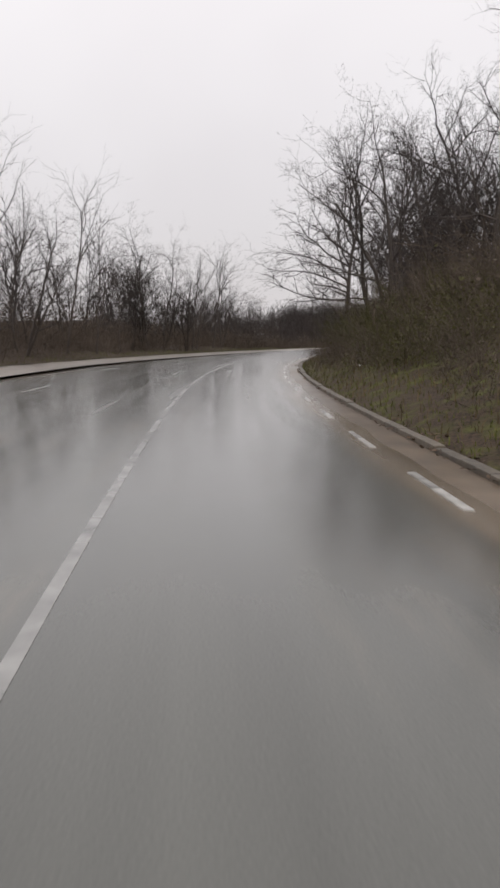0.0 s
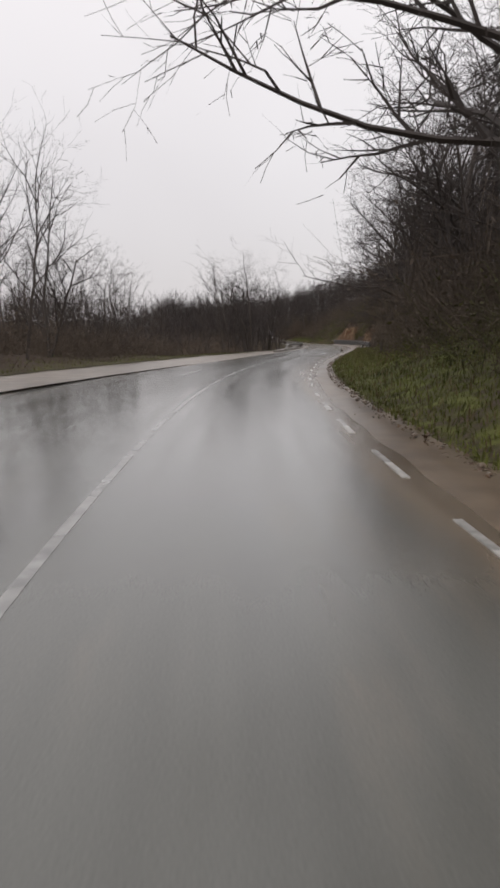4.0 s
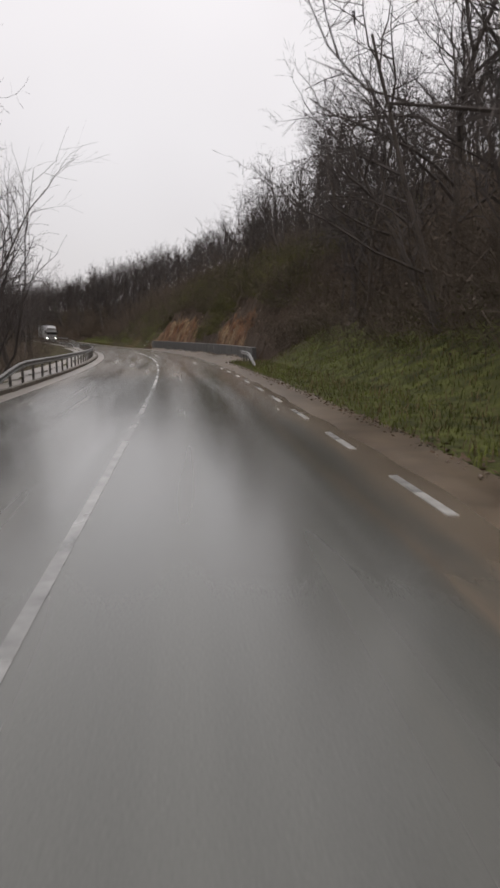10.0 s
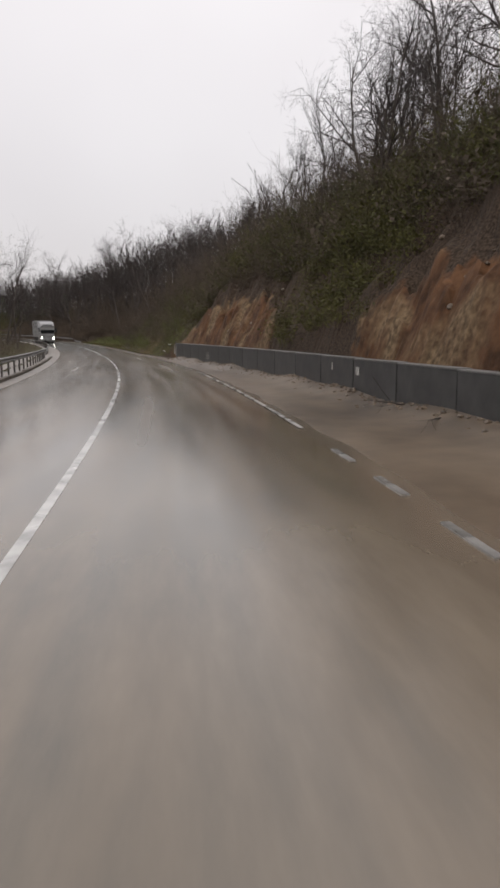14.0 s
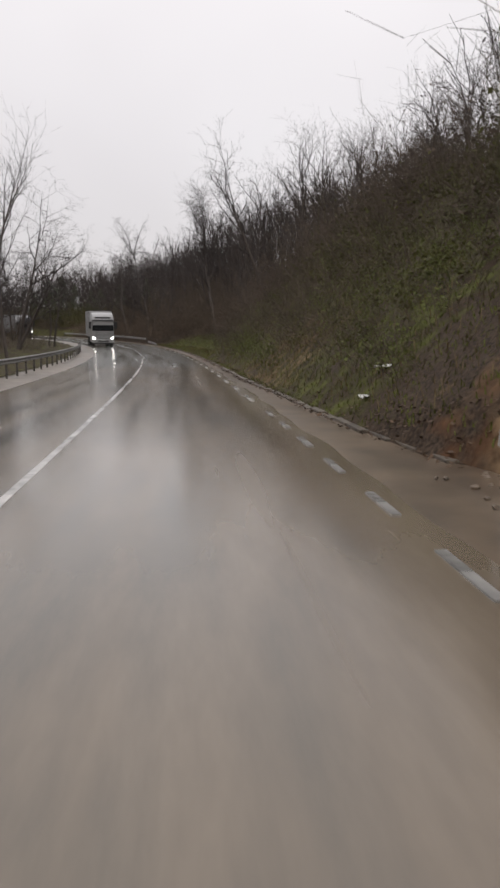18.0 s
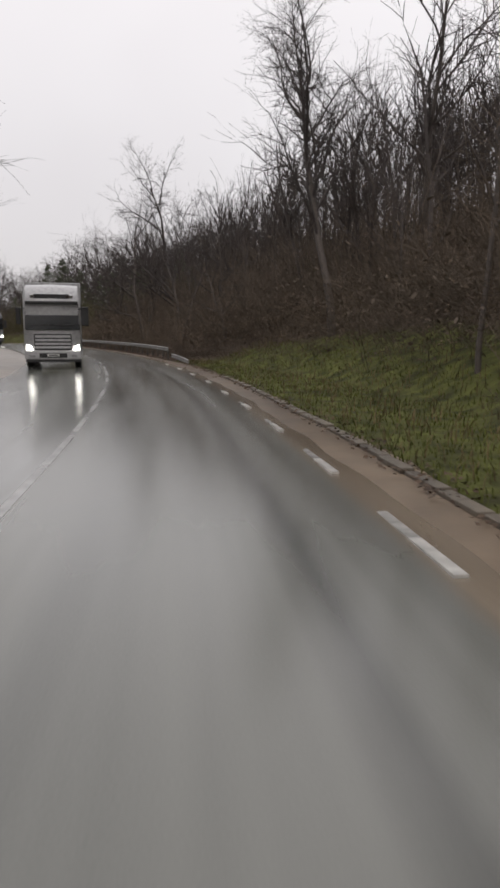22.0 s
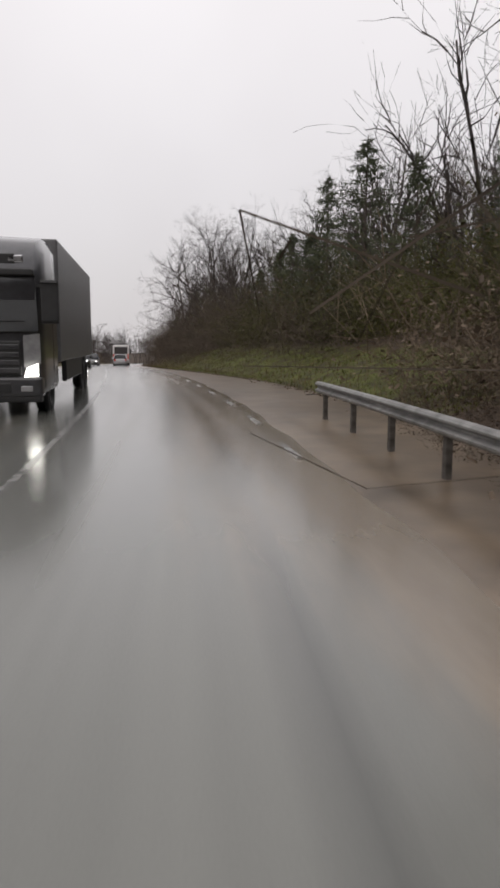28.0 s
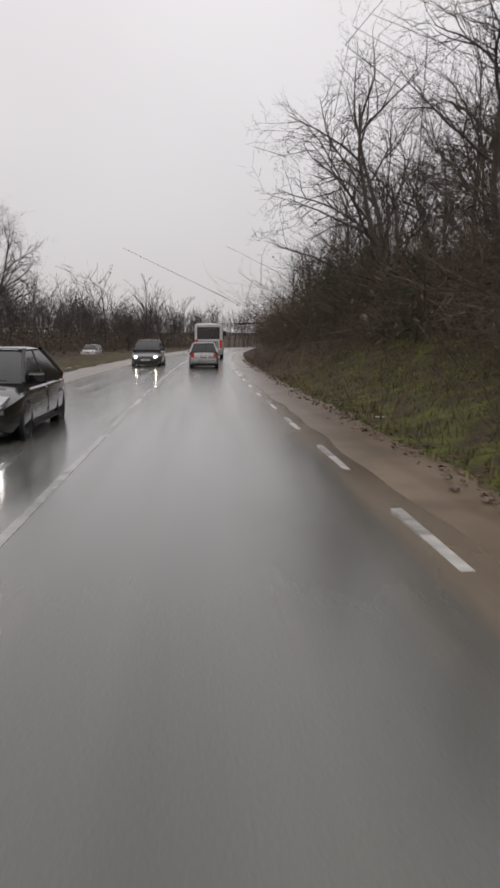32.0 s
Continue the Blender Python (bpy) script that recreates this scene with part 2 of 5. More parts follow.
M_straw = mat("dead_straw", (0.06, 0.045, 0.026), (0.19, 0.145, 0.08), 0.9, 0.8, 0.0, spec=0.15)
# lighter version of the undergrowth brown, brightness put into the colour
M_pale_brush = mat("withered_leaves", (0.070, 0.053, 0.040), (0.215, 0.165, 0.120), 0.9, 0.75, 0.0, spec=0.15)
M_litter = mat("fallen_leaves", (0.028, 0.018, 0.012), (0.13, 0.082, 0.05), 1.6, 0.6, 0.0, spec=0.3)
M_needle = mat("dark_needles", (0.026, 0.034, 0.017), (0.075, 0.088, 0.038), 2, 0.6, 0.0)
M_grass = mat("wet_grass_blades", (0.036, 0.040, 0.011), (0.138, 0.154, 0.036), 0.8, 0.6, 0.0, spec=0.15)


# ================= mesh helpers =================
def mesh_of(name, verts, faces, material, smooth=False):
    me = bpy.data.meshes.new(name)
    me.from_pydata(verts if isinstance(verts, list) else verts.tolist(), [], faces if isinstance(faces, list) else faces.tolist())
    me.materials.append(material)
    if smooth:
        me.polygons.foreach_set("use_smooth", [True] * len(me.polygons))
    me.update()
    return me


def part(name, bm, material, parent, label=""):
    """Link a bmesh, or a mesh, as one mesh object under a thing or under a part."""
    if isinstance(bm, bpy.types.Mesh):
        me = bm
    else:
        me = bpy.data.meshes.new(name)
        bm.to_mesh(me)
        bm.free()
        me.materials.append(material)
    ob = new(name, me)
    ob.parent = parent
    return tagged(ob, label)


def thing(name, m, label, category, group="", kind=""):
    ob = new(name)
    ob.matrix_world = m
    return tagged(ob, label, category, group, kind)


def add_attr(me, name, values):
    a = me.attributes.new(name, "FLOAT", "POINT")
    a.data.foreach_set("value", np.asarray(values, dtype=np.float32))


def strip(name, ss, ns_of, z_of, material, uv=False, attrs=None):
    """A sheet laid along the road: ss stations, ns_of(s) offsets across, z_of(s, n) heights."""
    A = np.array([ns_of(s) for s in ss])
    SS = np.repeat(np.array(ss)[:, None], A.shape[1], 1)
    s, n = SS.ravel(), A.ravel()
    x, y, z = at(s, n, z_of(s, n))
    k = A.shape[1]
    idx = np.arange(len(s)).reshape(A.shape)
    f = np.stack([idx[:-1, :-1], idx[:-1, 1:], idx[1:, 1:], idx[1:, :-1]], -1).reshape(-1, 4)[:, ::-1]
    me = mesh_of(name, np.stack([x, y, z], 1), f[:, ::-1], material, True)
    if uv:
        lay = me.uv_layers.new(name="metres")
        vi = np.empty(len(me.loops), dtype=np.int32)
        me.loops.foreach_get("vertex_index", vi)
        lay.data.foreach_set("uv", np.stack([s[vi], n[vi]], 1).ravel())
    for key, fn in (attrs or {}).items():
        add_attr(me, key, fn(s, n))
    return new(name, me)


def table(knots):
    ks = np.array([k[0] for k in knots], float)
    cols = np.array([k[1:] for k in knots], float)

    def get(s):
        return [np.interp(s, ks, cols[:, i]) for i in range(cols.shape[1])]
    return get


# right of the road: toe of the bank, first slope and its width, second slope, step behind the wall
RIGHT_A = [(-80, 4.6, .35, 8, .3, 0), (0, 4.6, .35, 8, .3, 0), (45, 4.6, .4, 8, .35, 0), (70, 5.4, .4, 8, .4, 0), (110, 7.5, .35, 10, .5, 0),
               (150, 7.2, .5, 10, .6, 0), (166, 7.8, .7, 10, .6, 0), (171, 7.7, 1.35, 3, .66, 1.0)]
RIGHT_B = [(219, 6.1, 1.5, 3, .7, 1.0),
               (224, 4.9, .95, 8, .5, 0.1), (264, 4.8, .9, 8, .5, 0.1), (276, 8.2, .5, 12, .5, 0), (300, 6.4, .42, 14, .6, 0),
               (330, 6.0, .42, 14, .42, 0), (348, 7.6, .3, 14, .25, 0), (368, 7.0, .3, 10, .25, 0), (384, 5.6, .4, 7, .22, 0), (420, 5.6, .45, 7, .12, 0), (700, 6.0, .4, 8, .1, 0)]
RIGHT = table(RIGHT_A + RIGHT_B)


def sho(s):
    """Outer edge of the muddy shoulder."""
    return np.interp(s, [-80, 46, 52, 90, 150, 164, 169, 180, 205, 221, 226, 240, 296, 303, 332, 344, 360, 372, 384, 400, 700],
                     [4.38, 4.38, 4.6, 4.45, 4.6, 4.8, 6.9, 6.8, 6.0, 5.5, 4.95, 4.45, 4.45, 4.15, 4.15, 6.8, 6.5, 5.3, 4.65, 4.8, 4.6])


# left of the road: where the flat ends, slope beyond and its width
LEFT = table([(-80, 12, .05, 20), (0, 12.5, .05, 20), (40, 13, .05, 20), (90, 9, .05, 20), (120, 7.5, -.1, 20), (140, 5.8, -.25, 20),
              (225, 5.8, -.25, 20), (250, 5.8, .08, 20), (320, 5.8, .08, 20), (345, 5.8, 0, 20), (700, 6.5, 0, 20)])


def bumps(x, y, a):
    return a * (np.sin(x * .31 + 1.3) * np.cos(y * .27) + .5 * np.sin(x * .83 + y * .71) + .3 * np.sin(1.9 * x - 1.3 * y))


def lattice(x, y, seed):
    """Smooth value noise in 0..1 on a unit lattice."""
    xi, yi = np.floor(x), np.floor(y)
    fx, fy = x - xi, y - yi
    fx, fy = fx * fx * (3 - 2 * fx), fy * fy * (3 - 2 * fy)

    def h(a, b):
        v = np.sin(a * 127.1 + b * 311.7 + seed * 74.7) * 43758.5453
        return v - np.floor(v)
    return (h(xi, yi) * (1 - fx) + h(xi + 1, yi) * fx) * (1 - fy) + (h(xi, yi + 1) * (1 - fx) + h(xi + 1, yi + 1) * fx) * fy


def crag(s, n):
    """Ledges, gullies and clods of the eroded bank."""
    slump = lattice(s * .16, n * .2, 1) - .5
    gully = 1 - abs(2 * lattice(s * .5 + .3 * n, n * .5, 2) - 1)
    ledge = abs(2 * lattice(s * .42 - .5 * n, n * 1.2, 3) - 1)
    clod = lattice(s * 1.05 + .4 * n, n * 1.6, 4) - .5
    grit = lattice(s * 4.1, n * 4.6, 5) - .5
    return .8 * slump - .35 * gully ** 3 + .7 * ledge + .7 * clod + .36 * grit


def height(s, n):
    """Height of the natural ground over the carriageway."""
    s, n = np.asarray(s, float), np.asarray(n, float)
    toe, s1, w1, s2, step = RIGHT(s)
    r = np.clip(n - toe, 0, None)
    a = np.minimum(r, w1)
    far = np.clip(r - w1, 0, 55)
    zr = s1 * a + s2 * far * (1 - far / 140) + step * np.clip(r / .5, 0, 1)
    led, sl, w = LEFT(s)
    q = np.clip(-n - led, 0, None)
    zl = sl * np.minimum(q, w) + 0.10 * np.clip(q - 45, 0, 60)
    z = np.where(n > 0, zr, zl)
    x, y, _ = at(s, n)
    loose = np.clip(np.where(n > 0, r, q) / 3, 0, 1)
    cut = np.interp(s, [166, 172, 218, 224], [0, 1, 1, 0]) * (n > 0)
    return z + loose * bumps(x, y, .16) + cut * np.clip(r / .9, 0, 1) * crag(s, n)


# ================= ground, road, shoulders =================
def nearest(x, y):
    """Road coordinates of world places."""
    s_out, n_out = np.empty(len(x)), np.empty(len(x))
    px, py = RX[::3], RY[::3]
    for i in range(0, len(x), 4000):
        d = (x[i:i + 4000, None] - px) ** 2 + (y[i:i + 4000, None] - py) ** 2
        j = np.argmin(d, 1)
        th = theta[::3][j]
        dx, dy = x[i:i + 4000] - px[j], y[i:i + 4000] - py[j]
        s_out[i:i + 4000] = S[::3][j] + dx * np.sin(th) + dy * np.cos(th)
        n_out[i:i + 4000] = dx * np.cos(th) - dy * np.sin(th)
    return s_out, n_out


def grass_at(s, n):
    toe = RIGHT(s)[0]
    g = np.interp(s, [-80, 45, 60, 80, 160, 168, 222, 228, 262, 270, 298, 304, 343, 350, 386, 440],
                  [.42, .42, .5, .8, .8, 0, 0, .5, .42, .9, .9, .1, .1, .65, .55, .25])
    reach = np.interp(s, [-80, 0, 50, 80, 120, 150, 225, 256, 262, 290, 300, 350, 700], [7, 7, 6, 6, 5, 4, 8, 8, 3.5, 4, 1, 5, 3])
    right = g * np.clip((toe + reach - n) / 2 + .5, 0, 1)
    return np.where(n > 0, right, .45 * np.clip((20 + n) / 10, 0, 1))


def soil_at(s, n):
    toe = RIGHT(s)[0]
    cut = np.interp(s, [174.5, 177.5, 186, 189, 196.5, 200, 219, 226], [0, 1, 1, .15, .15, 1, 1, 0])
    h_cut = np.interp(s, [166, 180, 195, 205, 222], [2.0, 2.5, .7, 2.6, 2.2])
    near = cut * np.clip((toe + h_cut - n) / 1.2, 0, 1)
    scar = .45 * np.interp(s, [228, 236, 244, 252], [0, 1, 1, 0]) * np.clip((toe + 4 - n), 0, 1)
    return np.where(n > 0, np.maximum(near, scar), 0)


gx = np.concatenate([np.linspace(-1800, -170, 22)[:-1], np.arange(-170, 230, 3.0), np.linspace(230, 1800, 22)])
gy = np.concatenate([np.linspace(-1500, -80, 16)[:-1], np.arange(-80, 560, 3.0), np.linspace(560, 2200, 22)])
GX, GY = np.meshgrid(gx, gy)
gxf, gyf = GX.ravel(), GY.ravel()
gs, gn = nearest(gxf, gyf)
gz = np.interp(gs, S, RZ) + height(np.clip(gs, -80, 700), np.clip(gn, -110, 130))
inside = np.clip((13.0 - np.abs(gn)) / 2.5, 0, 1)
gz = gz - 0.7 * inside - 0.04
gz = gz - 1.6 * np.interp(gs, [160, 167, 225, 232], [0, 1, 1, 0]) * np.clip((19.5 - gn) / 3, 0, 1) * (gn > 0)
ii = np.arange(len(gxf)).reshape(GX.shape)
gf = np.stack([ii[:-1, :-1], ii[:-1, 1:], ii[1:, 1:], ii[1:, :-1]], -1).reshape(-1, 4)
gme = mesh_of("ground", np.stack([gxf, gyf, gz], 1), gf, M_ground, True)
add_attr(gme, "grass", grass_at(gs, gn))
add_attr(gme, "soil", soil_at(gs, gn))
tagged(new("ground", gme), "wooded hillside ground with brown leaf litter and grass", "ground", kind="structure")

stations = np.arange(-60, 560, 1.0)


def widen(s):
    return np.interp(s, [-80, 0, 40, 75, 100, 700], [4.5, 5, 5, 2, 0, 0])


def silt_at(s, n):
    heavy = np.interp(s, [-80, 40, 90, 141, 150, 250.5, 252.5, 262, 335, 345, 360, 375, 700],
                      [.15, .15, .05, .05, .62, .6, .0, -.1, -.05, .25, .2, .05, .05])
    heavy = heavy + np.interp(s, [336, 344, 370, 382], [0, .5, .45, 0]) * np.clip((n - 1.0) / 1.5, 0, 1)
    rim = np.exp(-((n - lane(s) - .4) / .85) ** 2) * np.interp(s, [-80, 50, 80, 100, 140, 150, 300, 345, 700], [.5, .6, .7, 1.0, 1.0, .6, .6, .75, .75])
    rim = rim + np.exp(-((n - lane(s) + .75 + .06 * np.sin(.4 * s)) / .13) ** 2) * np.interp(s, [60, 95, 145, 155], [0, .45, .45, 0])
    rim = rim + np.clip((n - lane(s) + .25) / .5, 0, 1) * .75
    rim_l = np.exp(-((n + 3.9 + widen(s)) / 1.0) ** 2) * .5
    return heavy + rim + rim_l - .02


def rut_at(s, n):
    """Dark wheel track worn into the bend."""
    here = np.interp(s, [180, 215, 255, 330, 350], [0, .55, 1, 1, 0])
    sway = .07 * np.sin(.11 * s) + .04 * np.sin(.37 * s)
    right = np.exp(-((n - lane(s) + 1.1 + sway) / .13) ** 2)
    left = np.exp(-((n - lane(s) + 2.75 + sway) / .16) ** 2)
    return here * (right + .3 * left)


def pale_at(s, n):
    # stretch whose base colour is raised against dark tree reflections
    return np.interp(s, [250.5, 252.5, 335, 352], [0, 1, 1, 0])


road = strip("road", stations, lambda s: np.concatenate([np.linspace(-3.75 - widen(s), -3.5, 4)[:-1], np.linspace(-3.5, lane(s) + .5, 56)]),
             lambda s, n: -0.022 * np.abs(n) * np.clip(np.abs(n) / 2, 0, 1) + 0 * s, M_road, True, {"silt": silt_at, "rut": rut_at, "pale": pale_at})
tagged(road, "rain-soaked two-lane asphalt road with muddy run-off", "road", kind="structure")


def washed(s, n):
    """Sediment washed up against the foot of the wall."""
    heap = np.interp(s, [166, 171, 218, 223], [0, .2, .2, 0]) * (1 + .5 * np.sin(.8 * s) * np.sin(.33 * s + 1))
    return heap * np.exp(-((n - sho(s)) / .75) ** 2) * (n > 0)


def shoulder_z(s, n):
    """Flat mud beside the road; silt laps unevenly over the edge of the asphalt."""
    flat = -0.115 + 0.05 * np.clip((np.abs(n) - 4.0) / .6, 0, 1) + .005 * np.sin(1.7 * s + 2 * n) * np.sin(.9 * s - 1.3 * n) + washed(s, n)
    tongue = .05 * np.sin(.85 * s) * np.sin(.31 * s + .6) + .03 * np.sin(2.1 * s + 1.1)
    lap = -.022 * np.abs(n) + .05 * np.clip(n - lane(s) - .28 - tongue, -.5, .45)
    far = np.where(n > 0, np.clip((n - lane(s) - .7) / .5, 0, 1), 1.0)
    return lap + (flat - lap) * far


sh_r = strip("shoulder", np.arange(-60, 520, .5), lambda s: np.concatenate([np.linspace(lane(s) - .25, lane(s) + .9, 14), np.linspace(lane(s) + 1.0, np.maximum(sho(s) + .5, lane(s) + 1.2), 6)]), shoulder_z, M_silt)
sh_l = strip("shoulder", stations, lambda s: np.linspace(-LEFT(s)[0] - .8, -3.55 - widen(s), 7), shoulder_z, M_sand)
for o in (sh_r, sh_l):
    tagged(o, "muddy roadside shoulder of wet brown silt and gravel", "shoulder", kind="structure")

vst = np.arange(-60, 520, .8)
wob = lambda s: .25 * np.sin(.9 * s) + .18 * np.sin(2.3 * s + 1)


def verge_z(s, n):
    lip = np.where(n > 0, n - sho(s), 1.0)
    return height(s, n) - .035 - .2 * np.clip((.1 - lip) / .3, 0, 1)


for s0, s1, ds, cols in ((-60, 164, .8, 18), (164, 228, .22, 64), (228, 520, .8, 18)):
    ver_r = strip("verge", np.append(np.arange(s0, s1, ds), s1), lambda s: sho(s) - .25 + .3 * wob(s) + np.concatenate([[0, .3, .6, 1.0], np.linspace(1.5, 13.5 if cols > 18 else 12.5, cols)]),
                  verge_z, M_ground, False, {"grass": grass_at, "soil": soil_at})
    ver_r.data.polygons.foreach_set("use_smooth", [cols == 18] * len(ver_r.data.polygons))
    tagged(ver_r, "eroded bank of bare ochre soil and rock ledges" if cols > 18 else "grassy roadside bank with leaf litter and brown soil", "verge", kind="structure")
ver_l = strip("verge", vst, lambda s: -(LEFT(s)[0] - .3 + .5 * wob(s + 40) + np.linspace(9, 0, 11)), verge_z, M_ground, False,
              {"grass": grass_at, "soil": soil_at})
tagged(ver_l, "grassy roadside verge with brown litter", "verge", kind="structure")

# painted lines
for s0, s1, paint, how in ((-50, 142, M_faint, "nearly worn-off solid white centre line on wet asphalt"), (142, 262, M_line, "solid white centre line showing through wet silt"),
                           (262, 541, M_faint, "nearly worn-off solid white centre line on wet asphalt")):
    line = strip("centre_line", np.arange(s0, s1 + .5, 1.0), lambda s: np.array([-.05, .05]), lambda s, n: 0.0028 + 0 * s, paint)
    tagged(line, how, "road marking", kind="structure")


# ================= trees =================
def tubes(segs, sides_of):
    """Tapered tubes for (p0, p1, r0, r1, level) segments, as vertices and faces."""
    V, F = [], []
    base = 0
    for sides in (7, 5, 4, 3):
        sel = [g for g in segs if sides_of(g[4]) == sides]
        if not sel:
            continue
        p0 = np.array([g[0] for g in sel])
        p1 = np.array([g[1] for g in sel])
        r0 = np.array([g[2] for g in sel])[:, None]
        r1 = np.array([g[3] for g in sel])[:, None]
        d = p1 - p0
        d /= np.linalg.norm(d, axis=1)[:, None] + 1e-9
        ref = np.where(np.abs(d[:, 2:3]) > .8, np.array([[1., 0, 0]]), np.array([[0, 0, 1.]]))
        u = np.cross(d, ref)
        u /= np.linalg.norm(u, axis=1)[:, None] + 1e-9
        w = np.cross(d, u)
        m = len(sel)
        ring0 = np.stack([p0 + r0 * (u * math.cos(a) + w * math.sin(a)) for a in np.arange(sides) * 2 * math.pi / sides], 1)
        ring1 = np.stack([p1 + r1 * (u * math.cos(a) + w * math.sin(a)) for a in np.arange(sides) * 2 * math.pi / sides], 1)
        V.append(np.concatenate([ring0, ring1], 1).reshape(-1, 3))
        o = base + np.arange(m)[:, None] * 2 * sides
        for j in range(sides):
            k = (j + 1) % sides
            F.append(np.concatenate([o + j, o + k, o + sides + k, o + sides + j], 1))
        base += m * 2 * sides
    return np.concatenate(V), np.concatenate(F)


def ribbons(segs):
    """Flat tapered slivers for the finest twigs."""
    p0 = np.array([g[0] for g in segs])
    p1 = np.array([g[1] for g in segs])
    r0 = np.array([g[2] for g in segs])[:, None]
    r1 = np.array([g[3] for g in segs])[:, None]
    d = p1 - p0
    u = np.cross(d, np.stack([np.sin(np.arange(len(d)) * 2.4), np.cos(np.arange(len(d)) * 2.4), 0 * d[:, 0] + .2], 1))
    u /= np.linalg.norm(u, axis=1)[:, None] + 1e-9
    V = np.stack([p0 - u * r0, p0 + u * r0, p1 + u * r1, p1 - u * r1], 1).reshape(-1, 3)
    return V, np.arange(len(V)).reshape(-1, 4)


def joined(pairs):
    V, F, base = [], [], 0
    for v, f in pairs:
        V.append(v)
        F.append(f + base)
        base += len(v)
    return np.concatenate(V), np.concatenate(F)


def grow(rng, tall, lean=0.05, stems=1, spread=.7, levels=4, kids=(7, 5, 5, 4), thick=None, bare=.28, droop=0.0, twig=.0042, coarse=False, arms=(), gnarl=1.0):
    """Segments of a leafless broadleaf tree. arms: heavy limbs as (share of the height, azimuth, rise in degrees, length), 180 being towards the road."""
    segs = []
    thick = thick or tall * .016

    def limb(p, d, length, r, level):
        n = max(2, int(length / (.9 if level == 0 else .45 if level < 3 else .3)))
        n = min(n, 9 if level == 0 else 6 if level < 2 else 4 if level < 3 else 2)
        n = (4, 2, 1)[level] if coarse else n
        pts, rad = [np.array(p, float)], [r]
        dv = np.array(d, float)
        for i in range(n):
            dv = dv + rng.normal(0, gnarl * (.09 if level == 0 else .14 if level == 1 else .18), 3) + np.array([0, 0, .04 if level < 2 else .02 - droop])
            dv /= np.linalg.norm(dv)
            pts.append(pts[-1] + dv * length / n)
            rad.append(max(twig, r * (1 - (i + 1) / n * (.72 if level == 0 else .8))))
        for i in range(n):
            segs.append((pts[i], pts[i + 1], rad[i], rad[i + 1], level))
        if level == 0 and len(pts) > 2:
            for f, azim, rise, ln in arms:
                i = min(int(f * n), n - 1)
                a, e = radians(azim), radians(rise)
                limb(pts[i] + (pts[i + 1] - pts[i]) * (f * n - i), (math.cos(a) * math.cos(e), math.sin(a) * math.cos(e), math.sin(e)), ln, r * .42, 1)
        if level + 1 >= levels:
            return
        count = kids[level] + (3 if level == 1 and length > 4.6 else 0)
        for j in range(count):
            f = bare + (1 - bare) * (j + rng.random()) / count if level == 0 else .2 + .8 * (j + rng.random()) / count
            i = min(int(f * n), n - 1)
            q = pts[i] + (pts[i + 1] - pts[i]) * (f * n - i)
            axis = (pts[i + 1] - pts[i])
            axis = axis / np.linalg.norm(axis)
            side = np.cross(axis, rng.normal(0, 1, 3))
            side /= np.linalg.norm(side) + 1e-9
            a = spread * (1.15 - .45 * f if level == 0 else 1.0) * rng.uniform(.75, 1.25)
            nd = axis * math.cos(a) + side * math.sin(a)
            ln = length * (rng.uniform(.38, .6) * (1.15 - .5 * f) if level == 0 else rng.uniform(.4, .65))
            ln *= .55 if level == 1 and length > 4.6 else 1
            limb(q, nd, ln, min(rad[i] * .75, r * (.42 if level == 0 else .55)), level + 1)

    for k in range(stems):
        a = rng.uniform(0, 6.28)
        tilt = lean + (.12 * stems ** .5 if stems > 1 else 0)
        limb((.12 * (stems > 1) * math.cos(a), .12 * (stems > 1) * math.sin(a), -.3),
             (tilt * math.cos(a), tilt * math.sin(a), 1), tall * (1 if k == 0 else rng.uniform(.7, 1)), thick / stems ** .4, 0)
    return segs


def tree_meshes(name, segs, pods=0):
    sides = lambda l: 7 if l == 0 else 4 if l == 1 else 3
    tv, tf = tubes([g for g in segs if g[4] == 0], sides)
    fine = [g for g in segs if g[4] > 2]
    tips = [g for g in segs if g[4] > 3]
    for g in tips[::max(1, len(tips) // pods)] if pods else []:
        fine.append((g[1], g[1] + np.array([.02, .01, -.11]), .013, .006, 4))
    cv, cf = joined([tubes([g for g in segs if 0 < g[4] < 3], sides)] + ([ribbons(fine)] if fine else []))
    return mesh_of(name + "_trunk", tv, tf, M_bark, True), mesh_of(name + "_crown", cv, cf, M_twig)


rt = np.random.default_rng(5)
BIG = [tree_meshes("tall", grow(rt, rt.uniform(12, 14), .06, 1, .76, 5, (11, 6, 4, 4), bare=.22)) for i in range(4)]
OPEN = [tree_meshes("open", grow(rt, rt.uniform(9, 11), .12, 2, .9, 5, (8, 6, 4, 4), thick=.2, bare=.2), 320) for i in range(3)]
SLIM = [tree_meshes("slim", grow(rt, rt.uniform(9, 12), .05, 1, .5, 4, (9, 5, 4), thick=.11, bare=.4)) for i in range(4)]
POLE = [tree_meshes("pole", grow(rt, rt.uniform(6, 9), .1, 3, .5, 4, (6, 4, 3), thick=.08, bare=.35)) for i in range(3)]


def plant(kind, s, n, scale, label, rng, category="tree", group="roadside trees", sink=.1, name="bare_tree", turn=None):
    trunk, crown = kind
    z = float(height(s, n)) - sink
    m = on_road(s, n, z, rng.uniform(0, 360) if turn is None else turn) @ Matrix.Rotation(rng.normal(0, .03), 4, "X")
    ob = thing(name, m, label, category, group)
    ob.scale = (scale * rng.uniform(.92, 1.1),) * 2 + (scale,)
    for nm, me in (("trunk", trunk), ("crown", crown)):
        part(nm, me, None, ob)
    return ob


